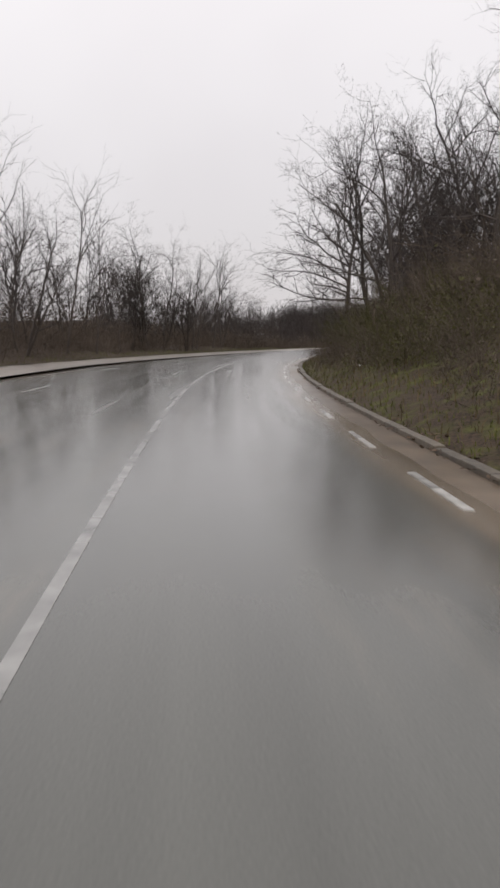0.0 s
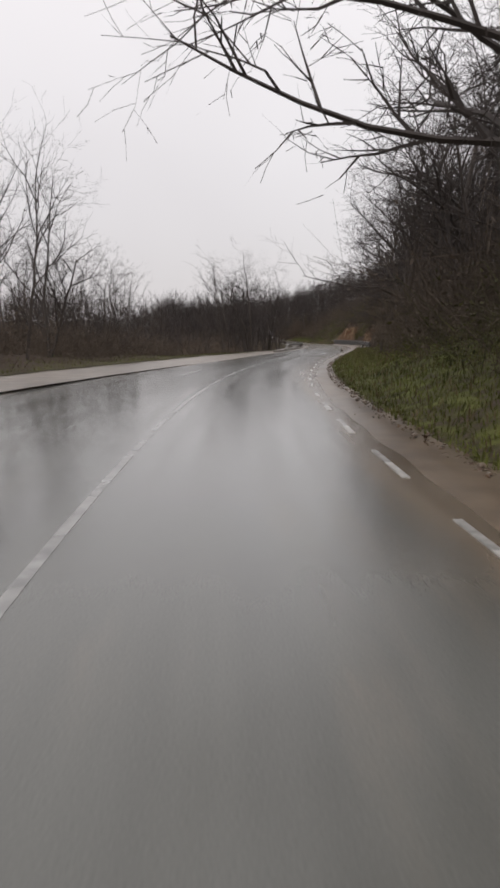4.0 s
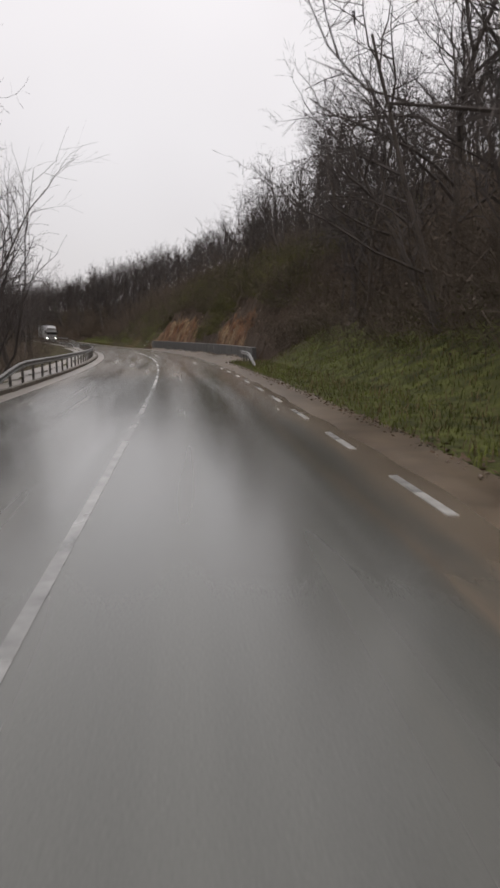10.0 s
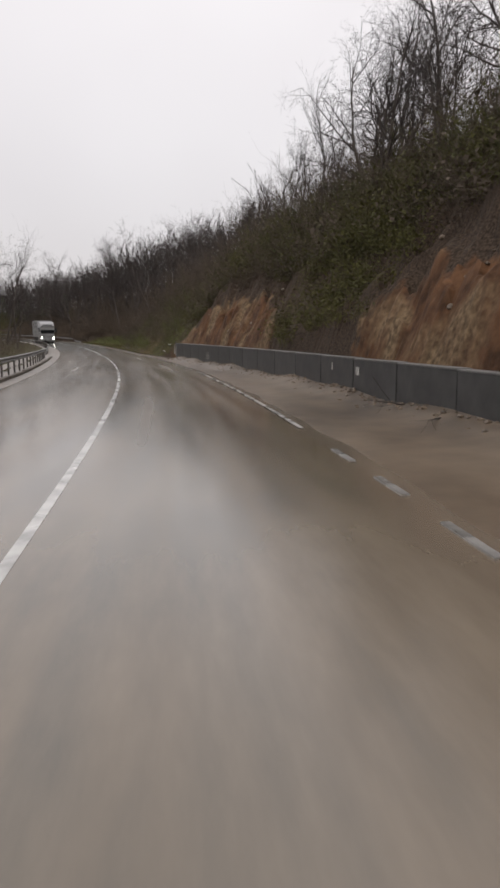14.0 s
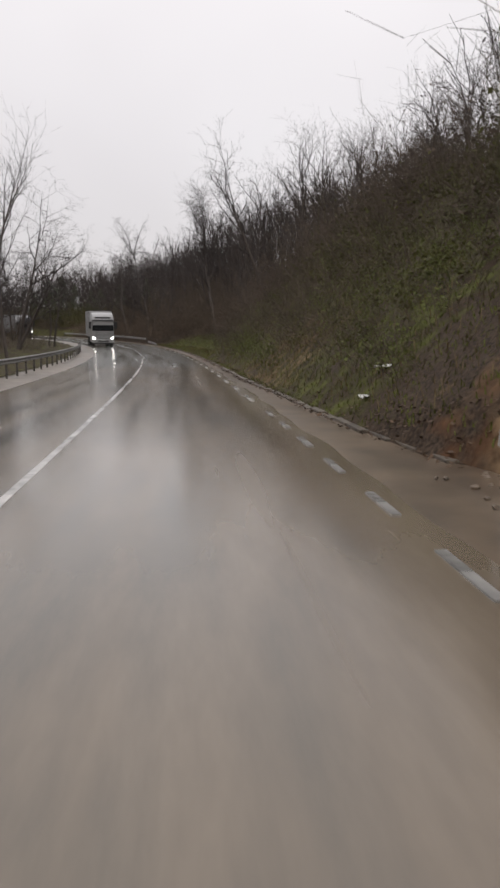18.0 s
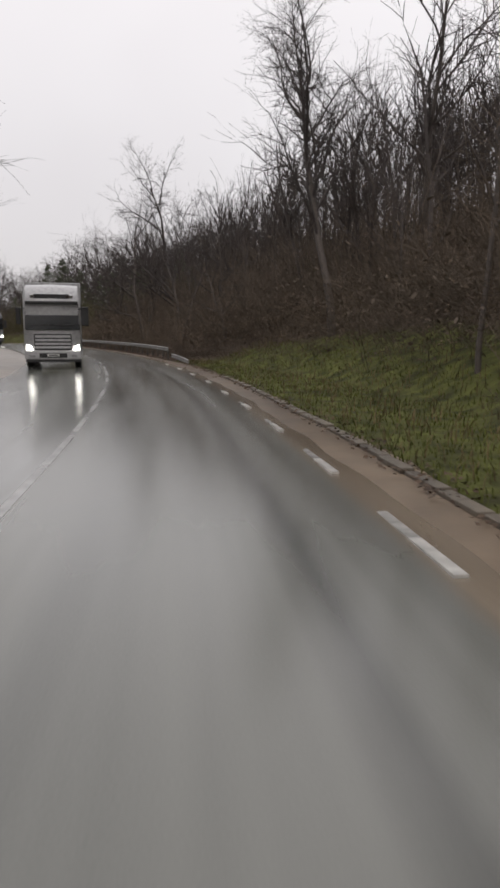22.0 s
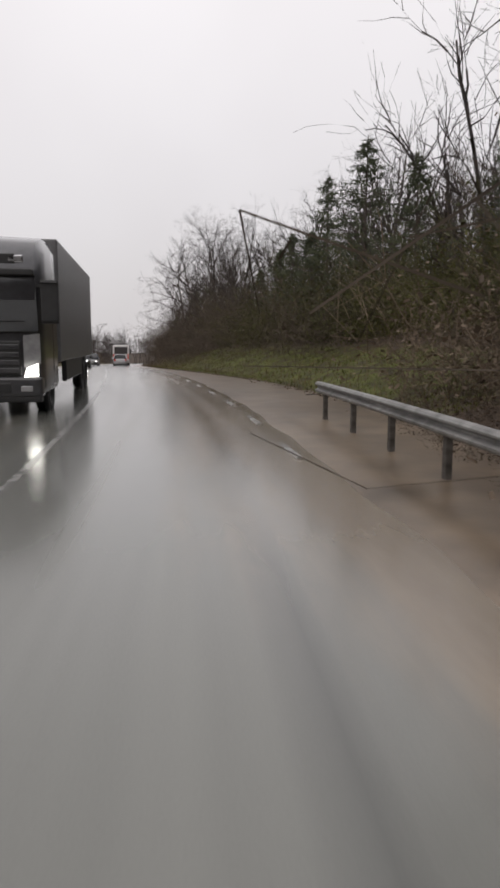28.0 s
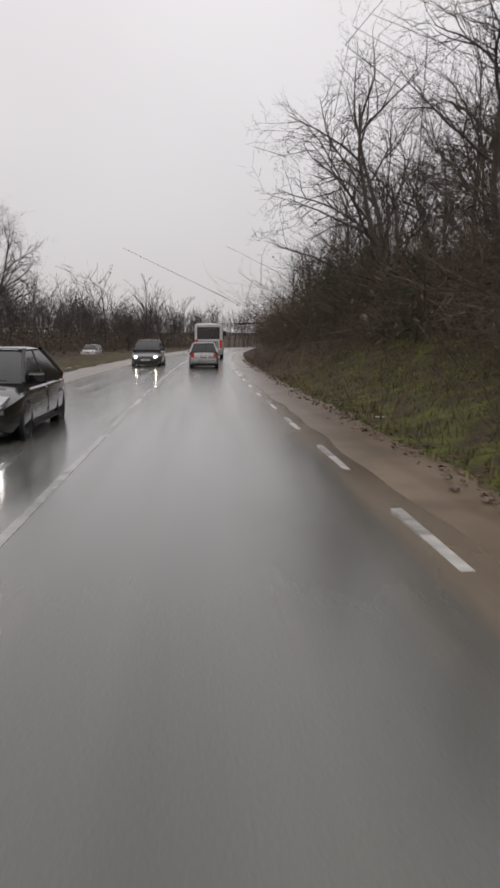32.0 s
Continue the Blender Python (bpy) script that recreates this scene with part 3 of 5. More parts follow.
LB = "leafless wet broadleaf tree with grey-brown branching crown on the bank"
LS = "slender bare young tree with upright twigs at the wood's edge"
LP = "bare multi-stemmed thicket tree among brown undergrowth"


def belt(s0, s1, n0, n1, count, kinds, smin, smax, label, seed):
    r = np.random.default_rng(seed)
    for i in range(count):
        s = s0 + (s1 - s0) * (i + r.random()) / count
        plant(kinds[r.integers(len(kinds))], s, r.uniform(n0, n1), r.uniform(smin, smax), label, r)


# right bank
belt(42, 62, 9.5, 13, 4, BIG + OPEN, .85, 1.1, LB, 1)
belt(36, 75, 12, 22, 9, SLIM + BIG, .8, 1.1, LS, 2)
belt(62, 165, 10.5, 14, 17, BIG + OPEN, .95, 1.25, LB, 3)
belt(60, 170, 13, 25, 32, SLIM + POLE + BIG, 1.0, 1.25, LS, 4)
belt(168, 200, 14, 19, 8, SLIM + OPEN, .7, .95, LS, 5)
belt(200, 214, 14, 18, 5, SLIM + OPEN, .75, .95, LS, 41)
belt(215, 230, 14, 19, 3, SLIM + OPEN, .4, .55, LS, 43)
belt(168, 200, 17, 32, 11, SLIM + BIG, .7, 1.0, LS, 6)
belt(200, 216, 17, 30, 6, SLIM + BIG, .6, .85, LS, 42)
belt(216, 232, 17, 32, 5, SLIM + BIG, .4, .55, LS, 44)
belt(230, 260, 13, 18, 4, SLIM + OPEN, .4, .55, LS, 7)
belt(226, 262, 16, 30, 9, SLIM + BIG, .4, .6, LS, 8)
belt(318, 345, 11, 14, 2, BIG + OPEN, .7, .95, LB, 9)
belt(268, 350, 12, 26, 13, SLIM + POLE + BIG, .8, 1.1, LS, 10)
belt(388, 401, 10, 13.5, 5, SLIM + POLE + OPEN, .68, .82, LP, 47)
belt(400, 470, 10.5, 15, 11, SLIM + POLE + OPEN, .7, .9, LP, 11)
belt(384, 480, 13, 26, 22, SLIM + BIG, .62, .85, LS, 12)
belt(398, 450, 10, 17, 13, SLIM + POLE, .75, .95, LS, 32)
belt(402, 440, 11, 18, 6, BIG + OPEN, .62, .78, LB, 30)
# left side
belt(36, 74, -18, -14.5, 7, OPEN + SLIM, .75, 1.0, LB, 13)
belt(70, 91, -18, -13.8, 8, OPEN + SLIM, .85, 1.05, LB, 27)
belt(100, 114, -17, -13, 3, OPEN + SLIM, .55, .75, LB, 46)
belt(0, 130, -28, -17, 18, SLIM + POLE + OPEN, .8, 1.1, LS, 14)
belt(124, 158, -10.5, -7.0, 11, OPEN + SLIM, .7, .95, LS, 25)
belt(138, 240, -20, -10, 11, OPEN + SLIM, .7, .9, LS, 15)
belt(240, 330, -14, -8.5, 12, SLIM + OPEN, .9, 1.2, LS, 16)
belt(240, 345, -24, -12, 14, SLIM + BIG, .7, 1.0, LS, 17)
belt(380, 400, -14, -9.5, 5, SLIM + OPEN, .7, .9, LS, 26)
belt(395, 540, -30, -14, 24, SLIM + POLE + OPEN, .55, .85, LS, 18)
belt(408, 436, -30, -19, 8, BIG + OPEN, .7, .9, LB, 28)
belt(422, 456, -22, -16, 7, BIG + OPEN, .65, .85, LB, 31)
belt(440, 560, -26, -15, 26, POLE + OPEN + BIG, .4, .65, LP, 29)
# single large trees close to the road
re_ = np.random.default_rng(40)
LH = "large spreading leafless tree close to the road"
for s_, n_, k_, size in ((66, 9.0, BIG[1], 1.1), (408, 9.8, OPEN[0], .95), (414, 10.6, BIG[2], .8), (403, 11.5, BIG[1], .76), (104, 9.5, BIG[2], 1.1), (323, 7.6, OPEN[0], 1.1), (310.3, 7.0, SLIM[0], .9), (305, 8.8, OPEN[1], .72),
                         (134, 10.2, OPEN[0], 1.0), (126, 9.8, BIG[0], 1.1), (98, 9.4, BIG[3], 1.0), (132, -8.0, OPEN[1], 1.0),
                         (141.5, -7.4, OPEN[2], .9), (86, 12.5, OPEN[2], 1.05), (275.5, 9.8, SLIM[1], .85), (277.8, 9.4, SLIM[2], .8), (265, 15.5, SLIM[0], .85),
                         (289, -7.6, SLIM[3], .95), (291.5, -8.2, SLIM[1], .9)):
    plant(k_, s_, n_, size, LH, re_)
rh = np.random.default_rng(90)
for s_, n_, tall, how, arms, label in (
        (59.3, 7.3, 14, dict(kids=(8, 6, 5, 3), spread=.75, bare=.35, thick=.2),
         ((.29, 178, 8, 6.6), (.36, 168, 20, 6.8), (.40, 195, 26, 6.6), (.48, 182, 34, 6.4), (.33, 225, 14, 5.2), (.55, 160, 44, 5.4), (.6, 205, 48, 5.2)),
         "broad leafless tree reaching heavy limbs over the road"),
        (122.6, 7.9, 8.2, dict(kids=(4, 5, 4, 3), spread=.8, bare=.5, thick=.19), ((.36, 181, 22, 5.6), (.45, 168, 36, 4.2), (.5, 205, 48, 4.0), (.56, 178, 44, 4.8), (.64, 188, 58, 4.4)),
         "gnarled leafless tree with one limb arching over the road"),
        (112.5, 8.4, 10, dict(kids=(5, 4, 3, 3), spread=.7, bare=.45, thick=.18), ((.42, 184, 26, 5.0), (.5, 176, 44, 5.0), (.6, 190, 58, 4.6)), "dark leafless tree with crooked limbs over the verge"),
        (292, 10.4, 15.5, dict(kids=(20, 8, 5, 3), spread=.6, bare=.34, thick=.21, size=.92, turn=90.0), (), "tall leafless tree with a dense rounded crown of fine twigs"),
        (273.4, 12.2, 12.4, dict(kids=(8, 5, 4, 3), spread=.6, bare=.5, thick=.17), (), "slender leafless tree with an open fan of branches above the thicket"),
        (272.6, 14.4, 11.8, dict(kids=(8, 5, 4, 3), spread=.5, bare=.5, thick=.17), (), "slender leafless tree with an open fan of branches above the thicket"),
        (316, 8.2, 9.5, dict(kids=(4, 5, 4, 3), spread=.7, bare=.45, thick=.2, gnarl=1.4),
         ((.33, 178, 38, 8.2), (.38, 186, 48, 8.0), (.44, 170, 56, 6.6), (.36, 214, 34, 4.6)), "leafless tree with long limbs slanting out over the guardrail"),
        (398, 9.7, 12.4, dict(kids=(8, 6, 4, 3), spread=.8, bare=.52, thick=.17, size=.84), (), "tall leafless tree standing above the roadside thicket"),
        (333.5, 8.4, 9, dict(kids=(4, 4, 3, 3), spread=.85, bare=.4, thick=.16, gnarl=2.3, lean=.1),
         ((.25, 190, 24, 4.6), (.36, 120, 40, 4.6), (.42, 220, 50, 4.2)), "gnarled leafless tree with hooked limbs behind the guardrail"),
        (148, -6.6, 6.5, dict(kids=(4, 4, 3), levels=4, spread=.6, bare=.45, thick=.12, lean=.0), ((.04, 0, 62, 9.2), (.1, 10, 72, 6.0)), "thin leafless tree leaning towards the road over the barrier"),
        (124.2, 7.9, 6.4, dict(kids=(3, 5, 4, 3), spread=.8, bare=.6, thick=.17, gnarl=1.3), ((.5, 181, 14, 5.4), (.56, 174, 26, 5.2), (.62, 188, 38, 4.8)),
         "crooked leafless tree stretching a twiggy limb over the carriageway")):
    keys = dict(levels=5, lean=.05, size=1.0, turn=0.0)
    keys.update(how)
    size, turn = keys.pop("size"), keys.pop("turn")
    plant(tree_meshes("roadside", grow(rh, tall, arms=arms, **keys), 160), s_, n_, size, label, rh, turn=turn)


# conifers
def conifer_meshes(seed, tall):
    r = np.random.default_rng(seed)
    segs = [(np.array([0, 0, -.3]), np.array([0, 0, tall * .5]), tall * .016, tall * .01, 0), (np.array([0, 0, tall * .5]), np.array([0, 0, tall]), tall * .01, .01, 0)]
    tv, tf = tubes(segs, lambda l: 7)
    arms, fine = [], []
    for i in range(170):
        f = r.uniform(.08, .99)
        a = r.uniform(0, 6.28)
        ln = tall * .27 * min(1, 1.9 * (1.04 - f)) * r.uniform(.45, 1.2)
        p = np.array([0, 0, f * tall])
        e = p + np.array([math.cos(a) * ln, math.sin(a) * ln, r.uniform(-.25, .45) * ln])
        arms.append((p, p + (e - p) * .8, .016, .005, 2))
        for k in range(28):
            q = p + (e - p) * r.uniform(.15, 1)
            d = r.normal(0, .10, 3) + (e - p) * .06 + np.array([0, 0, -.07])
            fine.append((q, q + d, .021, .006, 4))
    av, af = tubes(arms, lambda l: 3)
    return (mesh_of("conifer_trunk", tv, tf, M_bark, True), mesh_of("conifer_crown", *joined([(av, af), ribbons(fine)]), M_needle))


PINE = [conifer_meshes(3, 6.5), conifer_meshes(4, 8)]
rp = np.random.default_rng(60)
for s_, n_, size in ((404, 9.0, .5), (409, 9.4, .45), (414, 9.6, .55), (420, 8.8, .6), (426, 9.2, .65), (340, 13, 1.0), (344, 15, 1.1), (349, 13.5, .95), (358, 15.5, .9),
                     (337, 17, 1.1), (366, 15.5, 1.1), (371, 14.6, 1.35), (374.5, 12.6, 1.0), (378, 14.8, 1.25), (382, 12.6, .95), (386, 14.6, 1.15), (390, 12.8, .85)):
    plant(PINE[rp.integers(2)], s_, n_, size, "small dark green conifer at the wood's edge", rp, name="conifer", group="roadside conifers")


# far woods: many small bare trees joined
def far_woods(name, places, seed, label, coarse=True):
    r = np.random.default_rng(seed)
    protos = []
    for i in range(4):
        g = grow(r, 9, .08, 1, .55, 3, (9, 5), thick=.13, bare=.25, twig=.02 if coarse else .006, coarse=coarse)
        protos.append(joined([tubes([q for q in g if q[4] < 1], lambda l: 3), ribbons([q for q in g if q[4] > 0])]))
    Vs, Fs, base = [], [], 0
    for s, n in places:
        v, f = protos[r.integers(4)]
        k = r.uniform(.7, 1.25)
        a = r.uniform(0, 6.28)
        x, y, z = at(s, n, float(height(s, n)))
        rot = np.array([[math.cos(a), -math.sin(a), 0], [math.sin(a), math.cos(a), 0], [0, 0, 1]]) * k
        Vs.append(v @ rot.T + np.array([x, y, z - .3]))
        Fs.append(f + base)
        base += len(v)
    me = mesh_of(name, np.concatenate(Vs), np.concatenate(Fs), M_twig)
    return tagged(new(name, me), label, "woods", kind="stuff")


rw = np.random.default_rng(77)
far_woods("far_woods", [(s, n) for s, n in zip(rw.uniform(40, 400, 1150), rw.uniform(26, 90, 1150))], 21, "distant leafless woodland covering the hillside")
far_woods("far_woods", [(s, n) for s, n in zip(rw.uniform(-10, 350, 560), -rw.uniform(22, 90, 560))], 22, "distant leafless woodland beyond the road")
far_woods("far_woods", [(s, n) for s, n in zip(rw.uniform(470, 680, 260), rw.uniform(-70, 80, 260)) if abs(n) > 14] + [(s, n) for s, n in zip(rw.uniform(440, 640, 260), -rw.uniform(28, 100, 260))], 23, "distant leafless trees along the road ahead")


far_woods("far_woods", [(s, n) for s, n in zip(rw.uniform(236, 346, 260), -rw.uniform(13, 42, 260))]
          + [(s, n) for s, n in zip(rw.uniform(290, 362, 220), rw.uniform(20, 50, 220))], 25, "dense leafless woodland on both sides of the bend")
far_woods("far_woods", [(s, n) for s, n in zip(rw.uniform(566, 690, 320), rw.uniform(-60, 60, 320))], 26, "distant leafless wood closing the view along the road")
far_woods("far_woods", [(s, n) for s, n in zip(rw.uniform(346, 415, 260), rw.uniform(15, 46, 260))], 27, "leafless wood on the rise beyond the bend", False)
far_woods("thicket", [(s, n) for s, n in zip(rw.uniform(60, 170, 130), rw.uniform(11, 26, 130))] + [(s, n) for s, n in zip(rw.uniform(266, 352, 60), rw.uniform(12, 26, 60))],
          24, "dense thicket of slender bare saplings on the wooded slope", False)


# undergrowth: thin stems and dead leaves joined
def brush(name, area, count, tall, material, leafy, label, seed, leaf=.011, wide=.5):
    r = np.random.default_rng(seed)
    Vs, Fs, base = [], [], 0
    protos = []
    thin = min(1, 2.0 / tall)
    for i in range(4):
        segs, fine = [], []
        for j in range(9):
            a, q = r.uniform(0, 6.28), r.uniform(0, .55)
            d = np.array([math.cos(a) * wide, math.sin(a) * wide, 1]) * r.uniform(.5, 1.1)
            p = np.array([q * math.cos(a), q * math.sin(a), -.1])
            m1 = p + d * .36 + r.normal(0, .08, 3)
            m2 = p + d * .66 + r.normal(0, .12, 3)
            e = p + d * r.uniform(.75, 1) + r.normal(0, .2, 3)
            segs += [(p, m1, .0042 * thin, .0036 * thin, 3), (m1, m2, .0036 * thin, .0026 * thin, 3), (m2, e, .0026 * thin, .0014 * thin, 3)]
            for k in range(7 if tall < 3 else 10):
                b0 = p + (e - p) * r.uniform(.25, .95)
                b1 = b0 + (e - m1) * .28 + r.normal(0, .1, 3)
                fine += [(b0, b1, .0030 * thin, .0020 * thin, 4), (b1, b1 + (e - m1) * .2 + r.normal(0, .1, 3), .0020 * thin, .0012 * thin, 4)]
        c = r.normal(0, .34, (leafy, 3)) * np.array([1, 1, .9]) + np.array([0, 0, .3])
        c[:, 2] = abs(c[:, 2])
        e1, e2 = r.normal(0, leaf, (leafy, 3)), r.normal(0, leaf, (leafy, 3))
        lv = np.stack([c - e1, c + e2 * .7, c + e1, c - e2 * .7], 1).reshape(-1, 3)
        protos.append(joined([ribbons(segs + fine), (lv, np.arange(leafy * 4).reshape(-1, 4))]))
    for i in range(count):
        s, n = area(r)
        v, f = protos[r.integers(4)]
        k = tall * r.uniform(.6, 1.3)
        a = r.uniform(0, 6.28)
        rot = np.array([[math.cos(a), -math.sin(a), 0], [math.sin(a), math.cos(a), 0], [0, 0, 1]])
        rot = rot * np.array([[k * 1.1], [k * 1.1], [k]])
        x, y, z = at(s, n, float(height(s, n)))
        Vs.append(v @ rot.T + np.array([x, y, z - .08]))
        Fs.append(f + base)
        base += len(v)
    me = mesh_of(name, np.concatenate(Vs), np.concatenate(Fs), material)
    return tagged(new(name, me), label, "undergrowth", kind="stuff")


def verge_band(s0, s1, off0, off1):
    return lambda r: (lambda s: (s, float(sho(s)) + r.uniform(off0, off1)))(r.uniform(s0, s1))


def band(s0, s1, off0, off1, side=1):
    if side > 0:
        return lambda r: (lambda s: (s, float(RIGHT(s)[0]) + r.uniform(off0, off1)))(r.uniform(s0, s1))
    return lambda r: (lambda s: (s, -float(LEFT(s)[0]) - r.uniform(off0, off1)))(r.uniform(s0, s1))


UL = "tangled brown brushwood and dead leaves under the trees"
brush("undergrowth", band(-5, 72, 4.5, 20), 344, 3.0, M_brush, 64, UL, 31)
brush("undergrowth", band(68, 168, 2.0, 18), 590, 3.4, M_brush, 64, UL, 32)
brush("undergrowth", band(168, 226, 2.5, 6.5), 200, 1.4, M_brush, 90, UL, 87, .014)
brush("undergrowth", band(6, 52, .5, 3.2), 110, 1.1, M_brush, 90, UL, 89, .014)
brush("undergrowth", band(20, 112, 2, 12, -1), 190, 2.8, M_brush, 80, UL, 90)
brush("undergrowth", band(168, 226, 3.6, 26), 385, 2.6, M_brush, 64, UL, 33)
brush("undergrowth", band(224, 268, 5, 24), 270, 2.8, M_brush, 64, UL, 34)
brush("undergrowth", band(264, 302, 1.5, 20), 295, 3.4, M_brush, 64, UL, 35)
brush("undergrowth", band(300, 350, 1.0, 18), 393, 3.5, M_brush, 110, UL, 36, .010)
brush("undergrowth", band(364, 480, 2.4, 13), 524, 3.2, M_brush, 64, UL, 37, .007)
brush("undergrowth", band(-20, 130, 2, 24, -1), 393, 2.6, M_brush, 70, UL, 38)
brush("undergrowth", band(130, 345, 2, 24, -1), 393, 2.4, M_brush, 70, UL, 39)
brush("undergrowth", band(375, 560, 6, 28, -1), 220, 2.4, M_brush, 70, UL, 40)
brush("undergrowth", band(226, 270, .6, 9), 330, 1.5, M_brush, 64, UL, 48)
brush("undergrowth", band(15, 66, 2.0, 6), 120, 1.5, M_brush, 70, UL, 49)
brush("undergrowth", band(264, 300, .2, 3), 30, .8, M_brush, 60, UL, 50)
brush("undergrowth", band(298, 350, -.6, 4), 230, .9, M_brush, 60, UL, 58, .012)
brush("undergrowth", band(384, 450, -.4, 4), 90, 1.1, M_brush, 60, UL, 59, .012)
TL = "dense brown thicket of twigs and dead leaves behind the verge"
brush("undergrowth", band(60, 166, 3.2, 13), 130, 4.2, M_brush, 90, TL, 81, .010, .35)
brush("undergrowth", band(268, 302, 3.4, 14), 130, 4.0, M_brush, 90, TL, 82, .010, .35)
brush("undergrowth", band(300, 352, 3.0, 14), 130, 4.0, M_brush, 120, TL, 83, .011, .35)
# added among the darker brush to brighten the wood's edge
WL = "shrubs with pale brown leaves and twigs, lightened to brighten the thicket"
brush("leafy_shrubs", band(300, 352, .6, 9), 120, 2.6, M_pale_brush, 300, WL, 98, .012)
brush("leafy_shrubs", band(268, 302, 2.5, 10), 60, 2.6, M_pale_brush, 260, WL, 99, .012)
brush("undergrowth", band(300, 346, -1.5, .6), 240, .42, M_brush, 90, UL, 100, .03)
brush("undergrowth", band(388, 465, 3.2, 11), 300, 4.2, M_brush, 90, TL, 84, .010, .35)
brush("undergrowth", band(200, 262, 7.0, 16), 110, 3.6, M_brush, 90, TL, 85, .010, .35)
FL = "dense brown brushwood under the distant trees"
brush("undergrowth", band(425, 600, 8, 34, -1), 260, 4.0, M_brush, 50, FL, 91, .026)
brush("undergrowth", band(470, 620, 3, 34), 200, 4.0, M_brush, 50, FL, 92, .026)
brush("undergrowth", band(40, 210, 12, 50, -1), 300, 4.0, M_brush, 50, FL, 93, .026)
brush("undergrowth", band(346, 402, 6, 24), 170, 3.2, M_brush, 80, FL, 96, .018)
GL = "low green evergreen bushes growing on the roadside bank"
brush("green_bushes", band(170, 262, 3.8, 14), 150, 1.9, M_leaf, 340, GL, 41, 0.021)
brush("undergrowth", band(164, 176.5, .5, 5), 90, 1.6, M_brush, 110, UL, 97, .018)
brush("green_bushes", band(187, 198, .4, 4.5), 62, 1.2, M_leaf, 345, GL, 46, 0.022)
brush("green_bushes", band(168, 226, 4.6, 10), 120, 2.1, M_leaf, 330, GL, 86, .017)
brush("undergrowth", band(168, 226, 2.4, 5.0), 150, 1.5, M_brush, 150, UL, 94, .024)
brush("green_bushes", band(168, 226, 2.4, 4.8), 130, 1.5, M_leaf, 260, GL, 95, .024)
brush("green_bushes", band(170, 224, 2.3, 5.5), 60, 1.2, M_leaf, 345, GL, 47, 0.022)
brush("green_bushes", band(226, 262, .8, 7), 70, .8, M_leaf, 260, GL, 42, 0.028)
brush("green_bushes", band(226, 268, .6, 8), 90, .9, M_fresh, 260, "low bright green shrubs and weeds on the earth bank", 88, .022)
brush("green_bushes", band(18, 66, 2.0, 6.5), 90, 1.9, M_leaf, 320, GL, 56, .013)
brush("green_bushes", band(0, 165, 3.5, 14), 60, 1.4, M_leaf, 345, GL, 43, 0.016)
brush("green_bushes", band(68, 166, 1.6, 7), 120, 1.2, M_leaf, 220, GL, 57, 0.015)
brush("green_bushes", band(345, 386, 4.2, 12), 120, 3.4, M_leaf, 620, GL, 44, 0.0095)
brush("green_bushes", band(300, 345, 8, 22), 40, 2.4, M_leaf, 340, GL, 45, 0.019)


# grass blades
def blades(name, area, count, tall, seed, label, material=None):
    r = np.random.default_rng(seed)
    sn = np.array([area(r) for i in range(count)])
    x, y, z = at(sn[:, 0], sn[:, 1], height(sn[:, 0], sn[:, 1]) - .07)
    p = np.stack([x, y, z], 1)
    a = r.uniform(0, 6.28, count)
    h = tall * r.uniform(.5, 1.4, count)
    w = .010 * r.uniform(.7, 1.5, count)
    u = np.stack([np.cos(a) * w, np.sin(a) * w, 0 * a], 1)
    bend = np.stack([-np.sin(a) * h * .5, np.cos(a) * h * .5, h], 1)
    midp = p + np.stack([-np.sin(a) * h * .12, np.cos(a) * h * .12, h * .6], 1)
    V = np.stack([p - u, p + u, midp + u * .7, midp - u * .7, p + bend], 1).reshape(-1, 3)
    o = np.arange(count) * 5
    quads = np.stack([o, o + 1, o + 2, o + 3], 1).tolist()
    tris = np.stack([o + 3, o + 2, o + 4], 1).tolist()
    me = mesh_of(name, V.tolist(), quads + tris, material or M_grass)
    return tagged(new(name, me), label, "grass", kind="stuff")


GB = "wet green grass on the roadside verge"
blades("grass", verge_band(0, 70, 0, 7), 13000, .16, 51, GB)
blades("grass", verge_band(50, 166, 0, 6), 44000, .16, 52, GB)
blades("grass", verge_band(222, 300, 0, 5), 36000, .12, 53, GB)
blades("grass", verge_band(346, 410, 0, 4.5), 12000, .14, 54, GB)
DG = "dead brown grass stalks among the green"
blades("dead_grass", verge_band(0, 166, .2, 7), 11000, .26, 65, DG, M_straw)
blades("dead_grass", verge_band(222, 300, .2, 6), 6000, .26, 66, DG, M_straw)
blades("dead_grass", verge_band(346, 440, .2, 5), 6000, .26, 67, DG, M_straw)
blades("grass", band(0, 140, -.2, 5, -1), 8000, .18, 55, GB)


def leaf_litter(area, count, seed):
    """Fallen leaves lying flat on the ground."""
    r = np.random.default_rng(seed)
    sn = np.array([area(r) for i in range(count)])
    x, y, z = at(sn[:, 0], sn[:, 1], np.maximum(height(sn[:, 0], sn[:, 1]) - .025, shoulder_z(sn[:, 0], sn[:, 1]) + .008))
    a, k = r.uniform(0, 6.28, count), r.uniform(.025, .06, count)
    u = np.stack([np.cos(a) * k, np.sin(a) * k, r.normal(0, .012, count)], 1)
    w = np.stack([-np.sin(a) * k * .6, np.cos(a) * k * .6, r.normal(0, .012, count)], 1)
    p = np.stack([x, y, z], 1)
    V = np.stack([p - u, p + w, p + u, p - w], 1).reshape(-1, 3)
    me = mesh_of("leaf_litter", V, np.arange(count * 4).reshape(-1, 4), M_litter)
    return tagged(new("leaf_litter", me), "wet brown fallen leaves lying along the verge", "leaves", kind="stuff")


